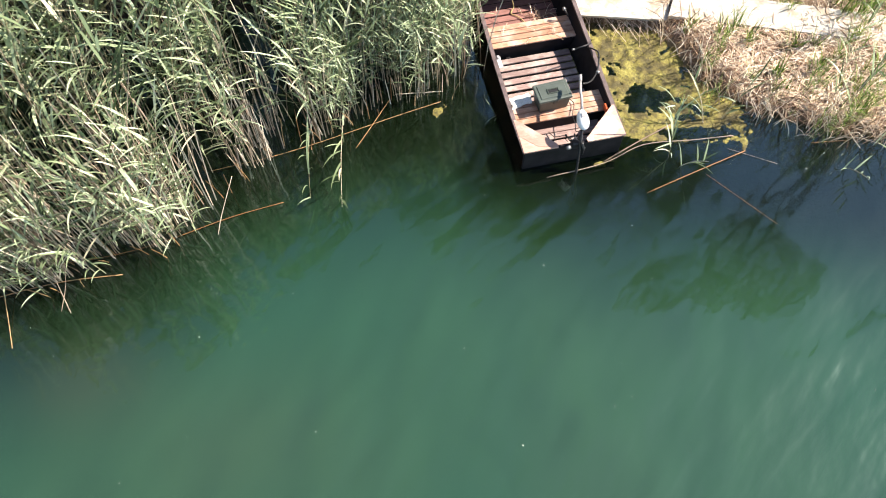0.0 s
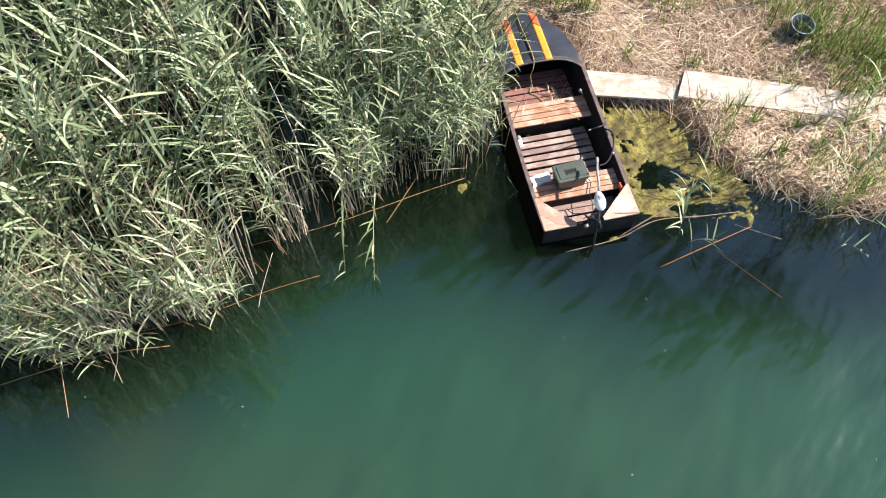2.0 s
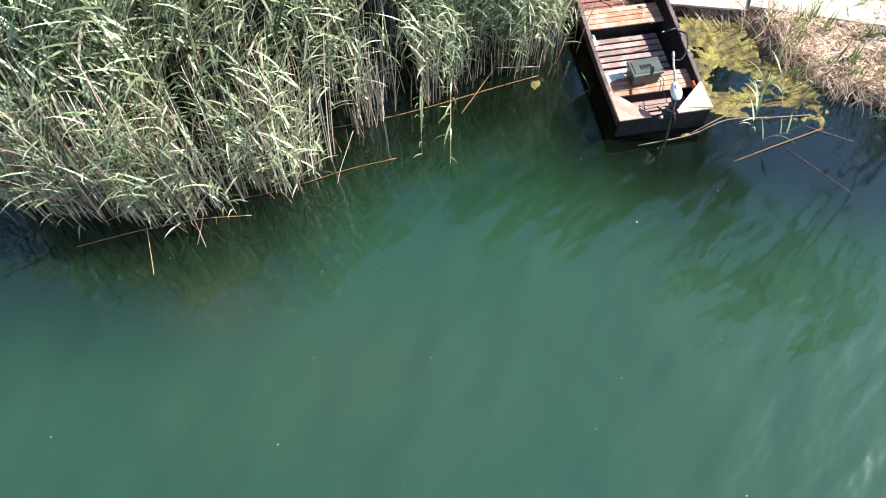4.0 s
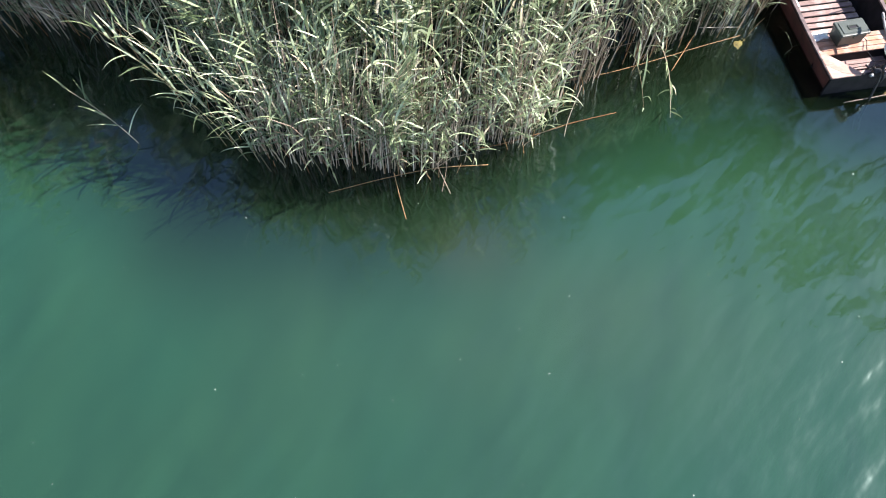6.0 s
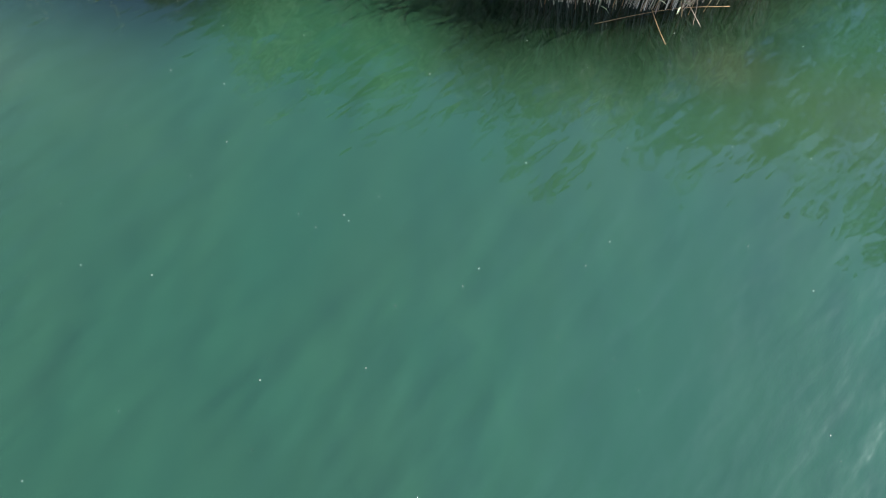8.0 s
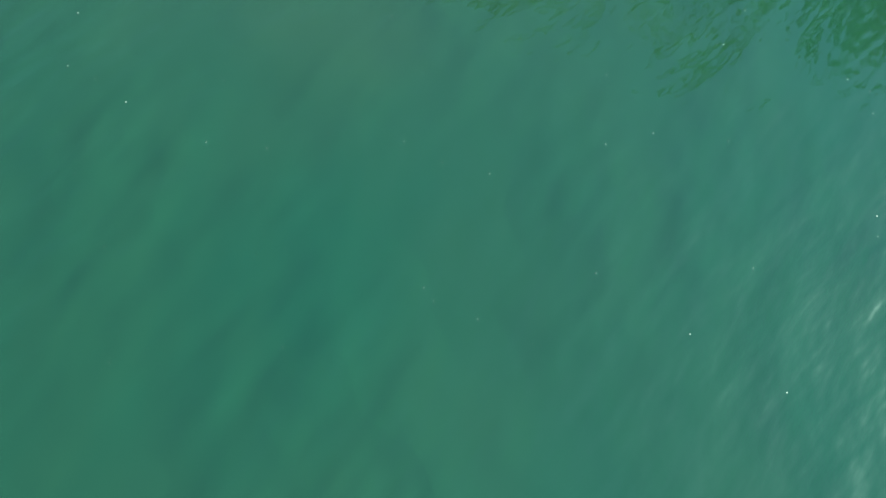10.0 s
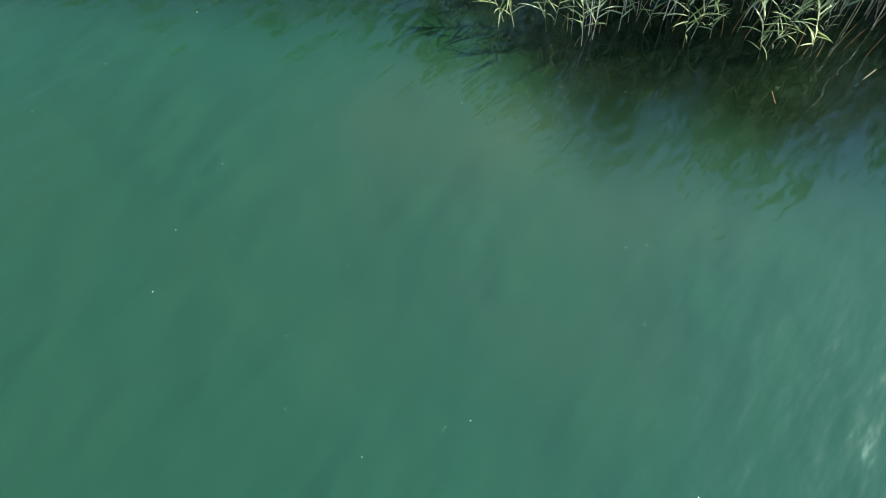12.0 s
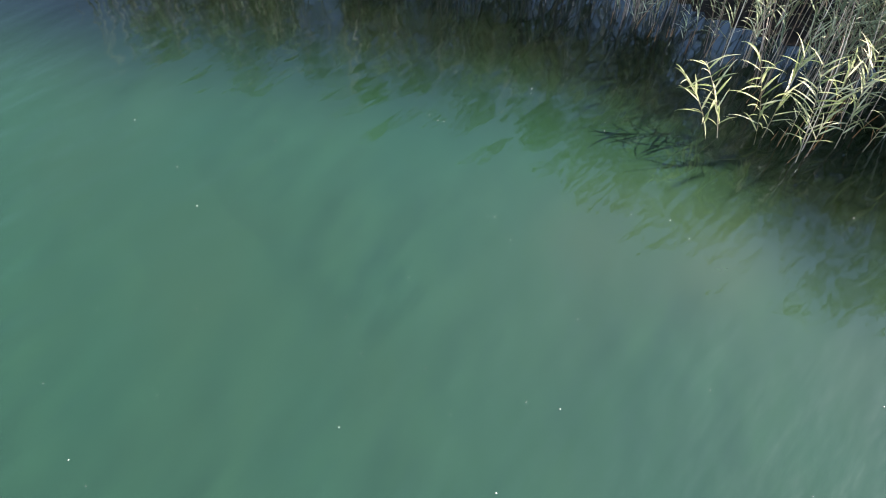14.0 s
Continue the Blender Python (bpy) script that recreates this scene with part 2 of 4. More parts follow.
def algae_material():
    m = Mat("algae_mat", 0.8)
    a = m.noise(4.0, 6, 0.65, obj=False)
    b = m.noise(40.0, 5, 0.7, obj=False)
    c = m.ramp(a, [(0.32, (0.030, 0.026, 0.010)), (0.45, (0.13, 0.105, 0.028)), (0.56, (0.25, 0.22, 0.048)), (0.72, (0.40, 0.36, 0.10))])
    d = m.noise(10.0, 6, 0.75, obj=False)
    c = m.mix(m.ramp(d, [(0.46, (0, 0, 0)), (0.62, (0.9, 0.9, 0.9))]), c, (0.062, 0.052, 0.018))
    c = m.mix(m.ramp(b, [(0.45, (0, 0, 0)), (0.75, (0.6, 0.6, 0.6))]), c, (0.05, 0.045, 0.014))
    m.color(c)
    m.bump(b, 0.7, 0.02)
    return m.mat


ALGAE = algae_material()


# ---------------------------------------------------------------- mesh helpers
def mesh_from(name, verts, faces, material, smooth=False):
    me = bpy.data.meshes.new(name)
    me.from_pydata([tuple(map(float, v)) for v in verts], [], [tuple(map(int, f)) for f in faces])
    me.materials.append(material)
    if smooth:
        me.shade_smooth()
    me.update()
    return me


def part(name, bm, material, parent=None, label=""):
    me = bpy.data.meshes.new(name)
    bm.to_mesh(me)
    bm.free()
    me.materials.append(material)
    ob = new(name, me)
    ob.parent = parent
    if label:
        tagged(ob, label)
    return ob


def box_bm(size, at=(0, 0, 0), bevel=0.0, seg=1, turn=None):
    bm = bmesh.new()
    bmesh.ops.create_cube(bm, size=1)
    bmesh.ops.scale(bm, verts=bm.verts, vec=size)
    if bevel:
        bmesh.ops.bevel(bm, geom=bm.edges[:], offset=bevel, segments=seg, affect="EDGES", profile=0.5)
    if turn is not None:
        bmesh.ops.transform(bm, matrix=turn, verts=bm.verts)
    bmesh.ops.translate(bm, verts=bm.verts, vec=at)
    return bm


def tube(points, radii, sides=6, cap=True):
    """Vertices and faces of a round bar along points."""
    pts = [Vector(p) for p in points]
    verts, faces = [], []
    for i, p in enumerate(pts):
        d = (pts[min(i + 1, len(pts) - 1)] - pts[max(i - 1, 0)]).normalized()
        a = d.orthogonal().normalized() if abs(d.z) > 0.98 else d.cross(Vector((0, 0, 1))).normalized()
        b = d.cross(a)
        r = radii[i] if hasattr(radii, "__len__") else radii
        for k in range(sides):
            t = 2 * math.pi * k / sides
            verts.append(p + a * (r * math.cos(t)) + b * (r * math.sin(t)))
    for i in range(len(pts) - 1):
        for k in range(sides):
            faces.append((i * sides + k, i * sides + (k + 1) % sides, (i + 1) * sides + (k + 1) % sides, (i + 1) * sides + k))
    if cap:
        faces.append(tuple(range(sides - 1, -1, -1)))
        faces.append(tuple((len(pts) - 1) * sides + k for k in range(sides)))
    return verts, faces


def bar(name, points, radii, material, parent=None, sides=8, label=""):
    v, f = tube(points, radii, sides)
    ob = new(name, mesh_from(name, v, f, material, True))
    ob.parent = parent
    if label:
        tagged(ob, label)
    return ob


def spline(points, n=8):
    """Points on a smooth curve through the given ones."""
    p = [Vector(q) for q in points]
    p = [p[0] * 2 - p[1]] + p + [p[-1] * 2 - p[-2]]
    out = []
    for i in range(1, len(p) - 2):
        for k in range(n):
            t = k / n
            out.append(0.5 * ((2 * p[i]) + (p[i + 1] - p[i - 1]) * t + (2 * p[i - 1] - 5 * p[i] + 4 * p[i + 1] - p[i + 2]) * t * t
                              + (3 * p[i] - p[i - 1] - 3 * p[i + 1] + p[i + 2]) * t ** 3))
    out.append(p[-2])
    return out


# ---------------------------------------------------------------- ground and water
WATERLINE = [(-600, 30), (-40, 8), (-26, 5.0), (-20, 4.6), (-17.1, 3.2), (-15.5, 2.0), (-13.4, 1.1), (-11.4, 1.0), (-9.3, 2.4), (-8.0, 2.6), (-6.6, 2.0), (-5.2, 1.8), (-4.0, 2.0), (-3.2, 2.3), (-2.1, 2.4), (-0.9, 2.3), (-0.5, 2.35), (0, 2.38), (0.9, 2.14),
             (1.7, 2.05), (2.0, 1.7), (2.15, 1.25), (2.6, 0.85), (3.06, 0.7), (3.6, 0.47), (4.2, 0.44), (8, 0.1), (30, -3), (600, -20)]
WX, WY = zip(*WATERLINE)


# reeds' front edge, in the water
FRONT = [(-26, 3.0), (-20, 2.5), (-18.2, 2.3), (-17.1, 2.1), (-16.6, 1.7), (-16.1, 1.45), (-15.5, 0.9), (-15.1, -0.35), (-14.2, 0.0), (-13.4, -0.1), (-12.8, -0.5),
         (-12.0, -0.7), (-11.4, -0.6), (-11.05, -0.25), (-10.85, 0.45), (-10.2, 0.5), (-9.3, 0.45), (-8.6, 0.1), (-8.0, -0.5), (-7.3, -1.05), (-6.6, -1.4), (-5.2, -1.5), (-4.65, -1.38),
         (-4.1, -1.04), (-3.68, -1.0), (-3.35, -0.35), (-2.8, 0.06), (-2.3, 0.28), (-2.0, 0.55), (-1.58, 0.82), (-0.72, 1.03), (-0.5, 1.4), (-0.45, 3.5)]
FX, FY = zip(*FRONT)


def front(x):
    return float(np.interp(x, FX, FY))


# lies farther out along the left reeds, which widens the painted dark water
DROP = [(-600, 26), (-40, 6)] + [(x, y + (-0.5 if x < -10.9 else -0.35 if x < -6.9 else 0.3)) for x, y in FRONT[:-4]] + [(-0.6, 1.0), (0, 0.55), (1.2, 0.35), (2.0, 0.45), (2.6, 0.6), (4.2, 0.3), (8, 0), (600, -20)]
DX, DY = zip(*DROP)
near_x = np.arange(-26, 6, 0.1)
near_y = np.convolve(np.pad(np.interp(near_x, DX, DY), 9, mode="edge"), np.hanning(21)[1:-1] / np.hanning(21).sum(), "valid")
DX = [-600, -40] + list(near_x) + [8, 600]
DY = [26, 6] + list(near_y) + [0, -20]


def ground_z(x, y):
    z = open_ground_z(x, y)
    u, v = x * 0.9777 + y * 0.21, -x * 0.21 + y * 0.9777
    if -0.02 < u < 1.14 and -0.1 < v < 3.4:
        z = min(z, -0.10 + 0.22 * max(0.0, (v - 2.0) / 1.34) ** 2)
    return z


def open_ground_z(x, y):
    d = y - float(np.interp(x, WX, WY))
    n = noise.noise((x * 0.9, y * 0.9, 0.3)) * 0.05 + noise.noise((x * 3.1, y * 3.1, 1.7)) * 0.02
    if d > 0 and x < -0.5:
        return 0.03 * min(1.0, d) + n * min(0.5, d) + max(0.0, y - 6) * 0.05
    if d > 0:
        return 0.13 * (1 - math.exp(-d / 0.12)) + 0.05 * min(d, 40) * (1 if d < 8 else 0.6) + n * min(1, d / 0.2)
    out = max(0.0, float(np.interp(x, DX, DY)) - y)
    return -min(2.2, (0.10 if x < -0.5 else 0.03) + 0.05 * min(3.0, -d) + 0.36 * out) + n * min(1, -d / 0.4)


def grid_lines(lo, hi, step, far):
    inner = list(np.arange(lo, hi + step / 2, step))
    grow = [0.5, 1.2, 2.5, 5, 10, 25, 60, 150, far]
    return [lo - g for g in reversed(grow)] + inner + [hi + g for g in grow]


def sheet(name, xs, ys, height, material):
    verts = [(x, y, height(x, y)) for y in ys for x in xs]
    n = len(xs)
    faces = [(j * n + i, j * n + i + 1, (j + 1) * n + i + 1, (j + 1) * n + i) for j in range(len(ys) - 1) for i in range(n - 1)]
    return new(name, mesh_from(name, verts, faces, material, True))


gx, gy = grid_lines(-24, 8, 0.16, 600), grid_lines(-6, 8, 0.16, 600)
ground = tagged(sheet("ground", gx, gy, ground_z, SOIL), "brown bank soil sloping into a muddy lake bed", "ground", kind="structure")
# where the reed bed's shade is painted into the litter
wet = ground.data.attributes.new("shaded_litter", "FLOAT", "POINT")
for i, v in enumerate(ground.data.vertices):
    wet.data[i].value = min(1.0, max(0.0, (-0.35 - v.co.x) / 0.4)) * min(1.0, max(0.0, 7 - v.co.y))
weed = ground.data.attributes.new("bay_algae", "FLOAT", "POINT")
for i, v in enumerate(ground.data.vertices):
    m = min(v.co.x - 0.6, 2.7 - v.co.x, v.co.y - 0.15 + 0.6 * noise.noise((v.co.x * 1.5, 2, 2)), 3 - v.co.y)
    weed.data[i].value = min(1.0, max(0.0, m * 2.5 + 0.6 * noise.noise((v.co.x * 2.2, v.co.y * 2.2, 5))))
wx, wy = grid_lines(-26, 8, 0.25, 590), grid_lines(-12, 6, 0.25, 590)
water = tagged(sheet("water", wx, wy, lambda x, y: 0.0, WATER), "murky blue-green lake water with light wind ripples", "water", kind="structure")

for key in ("depth", "clear_shelf", "open_water", "silt_cloud"):
    water.data.attributes.new(key, "FLOAT", "POINT")
d_depth, d_clear, d_open, d_silt = (water.data.attributes[key] for key in ("depth", "clear_shelf", "open_water", "silt_cloud"))
# pale silt stirred up off the reeds: centre, radii, strength
CLOUDS = [(-4.35, -2.30, 0.55, 0.45, 0.60), (-16.6, -1.7, 1.9, 0.8, 0.40), (-3.0, -3.2, 1.6, 1.0, 0.20), (-5.2, -3.2, 3.2, 1.6, 0.12), (-16.0, -3.5, 3.5, 2.2, 0.20), (1.0, -3.5, 2.5, 1.6, 0.15), (-13.6, -3.0, 1.5, 0.8, 0.2)]
for i, v in enumerate(water.data.vertices):
    # also drives the shade painted into the water near the shore
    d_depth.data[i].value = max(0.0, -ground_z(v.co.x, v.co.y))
    if -30 < v.co.x < 8 and -12 < v.co.y < 6:
        wob = 0.5 * noise.noise((v.co.x * 0.9, v.co.y * 0.9, 12))
        d_silt.data[i].value = min(0.8, sum(k * math.exp(-((v.co.x - a) / p) ** 2 - ((v.co.y - b) / q) ** 2) for a, b, p, q, k in CLOUDS) * (1 + wob))
    edge = float(np.interp(v.co.x, DX, DY))
    t = min(1.0, max(0.0, (edge - v.co.y + 0.6) / 5.0))
    calm_here = 0.06 + 0.16 * min(1.0, max(0.0, (-2.5 - v.co.x) / 3.0))
    near = min(1.0, max(0.0, (v.co.x + 1.2) / 0.8)) * (1.0 - min(1.0, max(0.0, (d_depth.data[i].value - 0.15) / 0.7)))
    d_clear.data[i].value = near * near * (3 - 2 * near)
    d_open.data[i].value = calm_here + (1 - calm_here) * t * t * (3 - 2 * t)


# ---------------------------------------------------------------- reeds
def leaf_geo(rng, length, width, rise, droop, segs=4):
    """A lance-shaped leaf along +x from the origin: it rises, arches over and droops."""
    ang, x, z = rise, 0.0, 0.0
    verts, faces = [], []
    twist = rng.uniform(-0.6, 0.6)
    for i in range(segs + 1):
        s = i / segs
        w = width * (0.55 + 1.6 * s if s < 0.28 else 1.0 - ((s - 0.28) / 0.72) ** 1.3) / 2
        tw = twist * s
        verts += [(x, -w * math.cos(tw), z - w * math.sin(tw)), (x, w * math.cos(tw), z + w * math.sin(tw))]
        x += math.cos(ang) * length / segs
        z += math.sin(ang) * length / segs
        ang -= droop * (2 * i + 1) / segs ** 2
    for i in range(segs):
        a = 2 * i
        faces.append((a, a + 2, a + 3, a + 1))
    return np.array(verts), faces


def stem_curve(h, lean, segs=6):
    """Points of a stem that bends over towards +x by lean radians at its top."""
    pts, ang, x, z = [], 0.0, 0.0, 0.0
    base = lean * 0.35
    for i in range(segs + 1):
        pts.append((x, 0.0, z))
        ang = base + (lean - base) * (i / segs)
        x += math.sin(ang) * h / segs
        z += math.cos(ang) * h / segs
    return pts


def leaf_places(rng, pts, count, lo=0.28, lee=0.6):
    """Seats of the leaves up a stem: place, heading, rise and size."""
    n = len(pts) - 1
    out, az = [], rng.uniform(0, 6.28)
    for k in range(count):
        s = lo + (1 - lo) * (k + rng.uniform(0, 0.7)) / count
        f = min(s, 0.999) * n
        i = int(f)
        p = Vector(pts[i]).lerp(Vector(pts[i + 1]), f - i)
        az += math.pi + rng.uniform(-0.7, 0.7)
        side = rng.gauss(0, 0.75) if rng.random() < lee else az
        out.append((p, side, (rng.uniform(0.35, 1.0) if lee > 0.3 else rng.uniform(0.15, 0.95)) + 0.25 * s, 1.0 - 0.5 * abs(s - 0.66)))
    return out


def reed_geo(seed, h, lean, count, stem_r=0.0052, lo=0.22):
    """One whole green reed as loose numbers: stem vertices and faces, leaf vertices and faces."""
    rng = random.Random(seed)
    pts = stem_curve(h, lean)
    sv, sf = tube(pts, [stem_r * (1 - 0.6 * i / 6) for i in range(7)], 3, False)
    lv, lf = [], []
    for p, az, rise, size in leaf_places(rng, pts, count, lo):
        v, f = leaf_geo(rng, rng.uniform(0.30, 0.56) * size, rng.uniform(0.019, 0.033), rise, rng.choice((rng.uniform(0.15, 0.9), rng.uniform(0.6, 1.7))))
        c, s = math.cos(az), math.sin(az)
        v = np.stack([v[:, 0] * c - v[:, 1] * s, v[:, 0] * s + v[:, 1] * c, v[:, 2]], 1) + np.array(p)
        lf += [tuple(a + len(lv) for a in q) for q in f]
        lv += list(v)
    return np.array(sv), sf, np.array(lv), lf


def place(v, x, y, z, turn, size):
    c, s = math.cos(turn) * size, math.sin(turn) * size
    return np.stack([v[:, 0] * c - v[:, 1] * s + x, v[:, 0] * s + v[:, 1] * c + y, v[:, 2] * size + z], 1)


def joined(name, chunks, material, smooth=False):
    """One mesh object out of many (vertices, faces) pairs."""
    vs, fs, n = [], [], 0
    for v, f in chunks:
        vs.append(v)
        fs += [tuple(a + n for a in q) for q in f]
        n += len(v)
    return new(name, mesh_from(name, np.concatenate(vs), fs, material, smooth))


def tuft(x):
    """Above zero where the reeds' front stands in a tuft, below it in the gaps between."""
    return noise.noise((x * 1.9, 0.0, 3.3)) + 0.12 + 0.6 * math.exp(-((x + 3.72) / 0.3) ** 2) + 0.6 * math.exp(-((x + 5.25) / 0.3) ** 2)


def lean_way(x):
    """Heading in which most reeds lean: towards the open water, by the stretch of bank they stand on."""
    return float(np.interp(x, (-11, -9.5, -7.5, -3.5, -2.0), (-3.4, -2.2, -0.75, -0.75, -1.7)))


rng = random.Random(7)
REEDS = [reed_geo(100 + k, random.Random(k + 9).uniform(1.9, 2.6), random.Random(k).uniform(0.03, 0.38), random.Random(k + 50).randint(11, 15), lo=0.30) for k in range(24)]
stems, leaves, dries = [], [], []
spots = []
x = -25.0
while x < -0.5:
    f = front(x)
    deep = (4.9 if x > -10.5 else 3.4) - f
    for k in range(4 + int(3.7 * deep)):
        back = rng.uniform(0, deep) if k > 2 else rng.uniform(0, 0.3)
        if -15.9 < x < -10.8 and back < 0.8 and rng.random() < 0.8:
            back += 0.7
        if tuft(x) < 0 and back < 0.7:
            back += 0.35 + 0.5 * rng.random()
        spots.append((x + rng.uniform(-0.12, 0.12), f + 0.10 + back))
    x += 0.12
for k in range(240):
    sx = rng.uniform(-19.5, -10.6)
    spots.append((sx, front(sx) + 0.75 + rng.uniform(0, 1) ** 1.5 * 2.6))
for k in range(130):
    sx, sy = rng.uniform(-1.7, -0.45), rng.uniform(1.3, 3.8)
    if sy > front(sx) + 0.1 or sx > -0.5:
        spots.append((sx, sy))
# clump mostly out of view, added to cast shadow on the straw bank
for k in range(170):
    spots.append((rng.uniform(3.9, 6.5), rng.uniform(4.3, 6.0)))
for sx, sy in spots:
    if 0 > sx > -0.215 * sy - 0.12 and sy < 3.7:
        continue
    clump = noise.noise((sx * 1.1, sy * 1.1, 4.2)) + 0.35 * math.exp(-((sx + 6.0) ** 2 + (sy - 0.2) ** 2) / 1.6)
    z = min(ground_z(sx, sy), 0.1) - 0.02
    edge = math.exp(-(sy - front(sx)) / 0.5) if sx < 0 else 0.0
    z = ground_z(sx, sy) - 0.02 if sx > 0 else z
    for k in range((rng.random() < (0.34 if sx > -10.5 else 0.12)) + 2 * (rng.random() < (0.8 if sx > -10.5 else 0.3) * edge)):
        hh, ll = rng.uniform(0.7, 2.1) * (1.3 if sx < -2.5 else 1.0), rng.uniform(0.02, 0.28) if rng.random() < 0.75 else rng.uniform(0.2, 0.9)
        dx, dy = sx + rng.uniform(-0.2, 0.2), sy + rng.uniform(-0.10, 0.2)
        v, fcs = tube(stem_curve(hh, ll, 3), [0.0072, 0.0065, 0.0055, 0.003], 3, False)
        dries.append((place(np.array(v), dx, dy, z, rng.gauss(lean_way(sx), 0.9), 1.0), fcs))
    if clump < 0.02 and rng.random() < 0.36 - 1.6 * clump:
        continue
    sv, sf, lv, lf = REEDS[rng.randrange(len(REEDS))]
    tall = 1.0 + 0.42 * min(1.0, max(0.0, (-1.3 - sx) / 1.8)) * (1 - 1.2 * math.exp(-max(0.0, sy - front(sx)) / 1.0)) if sx < 0 else 1.0
    size = rng.uniform(0.75, 1.12) * (1 + 0.30 * clump) * (1 - 0.24 * edge)
    wind = lean_way(sx) + 2.0 * noise.noise((sx * 0.6, sy * 0.6, 8.1))
    toward = rng.gauss(wind, 0.6) if rng.random() < 0.55 else rng.uniform(-3.14, 3.14)
    tall *= 0.78 if sx < -11.8 else 1.0
    tall *= 1.0 + 0.28 * min(1.0, max(0.0, (-7.2 - sx) / 0.8)) * min(1.0, max(0.0, (sx + 11.8) / 0.8)) * min(1.0, max(0.0, sy - front(sx) - 0.6))
    stems.append((place(sv, sx, sy, z, toward, size * tall), sf))
    leaves.append((place(lv, sx, sy, z, toward, size * tall), lf))
# pale standing stems at the front of the tufts
pr = random.Random(19)
for k in range(760):
    sx = pr.uniform(-2.1, -0.55) if k < 70 else pr.uniform(-8.0, -0.6)
    if tuft(sx) < -0.05 and k >= 70:
        continue
    sy = front(sx) + 0.05 + pr.uniform(0, 1) ** 1.6 * 0.8
    v, fcs = tube(stem_curve(pr.uniform(0.3, 0.9) if k < 70 else pr.uniform(0.5, 1.5), pr.uniform(0.0, 0.4), 3), [0.0062, 0.0056, 0.0048, 0.003], 3, False)
    dries.append((place(np.array(v), sx, sy, -0.1, pr.gauss(lean_way(sx), 1.2), 1.0), fcs))
# shorter leafy reeds that fill the foot of the bed beside the boat
for k in range(110):
    sx = pr.uniform(-2.2, -0.6)
    sy = front(sx) + pr.uniform(0.0, 0.7)
    if sx > -0.215 * sy - 0.12:
        continue
    sv, sf, lv, lf = REEDS[pr.randrange(len(REEDS))]
    turn, size = pr.uniform(-3.1, 3.1), pr.uniform(0.42, 0.75)
    stems.append((place(sv, sx, sy, -0.1, turn, size), sf))
    leaves.append((place(lv, sx, sy, -0.1, turn, size), lf))
# stems wet and orange at the waterline
feet = []
x = -17.0
while x < -0.6:
    y = front(x) + rng.uniform(-0.1, 0.3)
    v, fcs = tube(stem_curve(rng.uniform(0.25, 0.75), rng.uniform(0.05, 0.6), 3), [0.006, 0.0055, 0.005, 0.003], 3, False)
    feet.append((place(np.array(v), x, y, -0.1, rng.gauss(-1.57, 1.1), 1.0), fcs))
    x += rng.uniform(0.05, 0.20)
tagged(joined("wet_reed_feet", feet, WET), "orange-brown wet reed stubs at the waterline", "reeds", kind="stuff")
bed_stems = tagged(joined("reed_bed_stems", stems, STEM), "dense green reed stems standing in shallow water", "reeds", kind="stuff")
bed_leaves = tagged(joined("reed_bed_leaves", leaves, LEAF), "dense long drooping grey-green reed leaves", "reeds", kind="stuff")
bed_dry = tagged(joined("dry_reed_stems", dries, DRY), "thin pale dead reed stalks among green reeds", "reeds", kind="stuff")

LEAF_SHAPES, YOUNG_SHAPES = [], []
for k in range(8):
    r = random.Random(300 + k)
    v, f = leaf_geo(r, r.uniform(0.30, 0.52), r.uniform(0.019, 0.031), 0.55, r.uniform(0.3, 1.5), 6)
    LEAF_SHAPES.append(mesh_from("leaf", v, f, LEAF, True))
    v, f = leaf_geo(r, r.uniform(0.28, 0.48), r.uniform(0.020, 0.031), 0.55, r.uniform(0.5, 1.6), 6)
    YOUNG_SHAPES.append(mesh_from("leaf", v, f, YOUNG, True))


def reed(seed, h, lean, count, label, lo=0.25, shapes=LEAF_SHAPES, lee=0.5):
    """A single reed: its stem with every leaf a part."""
    r = random.Random(seed)
    pts = stem_curve(h, lean, 8)
    v, f = tube(pts, [0.0055 * (1 - 0.6 * i / 8) for i in range(9)], 5, False)
    ob = tagged(new("reed", mesh_from("reed", v, f, STEM, True)), label, "reed", "reeds at the water's edge")
    for p, az, rise, size in leaf_places(r, pts, count, lo, lee):
        leaf = new("leaf", shapes[r.randrange(8)])
        leaf.parent = ob
        leaf.matrix_basis = Matrix.LocRotScale(p, Euler((0, -(rise - 0.55), az)), (size * min(1.0, 0.45 + 0.5 * h),) * 3)
    return ob


EDGE = "green reed with long drooping leaves standing in shallow water"
KINDS = [reed(500 + k, random.Random(k).uniform(1.2, 2.0), random.Random(k + 3).uniform(0.08, 0.55), random.Random(k + 7).randint(7, 10), EDGE, 0.36) for k in range(10)]
first = True
x, n = -15.3, 0
while x < -0.7:
    y = front(x) + rng.uniform(-0.06, 0.18) + (0.35 if tuft(x) < 0 else 0.0)
    if -15.9 < x < -11.1:
        x += rng.uniform(0.15, 0.3)
        y += rng.choice((0.1, 0.5, 0.9))
    m = pose(x, y, ground_z(x, y) - 0.02, 0, 0, math.degrees(rng.gauss(lean_way(x) - 0.4, 0.9)))
    if n < len(KINDS):
        KINDS[n].matrix_basis = m
    else:
        copy_thing(KINDS[rng.randrange(10)], m)
    n += 1
    x += rng.uniform(0.06, 0.16)
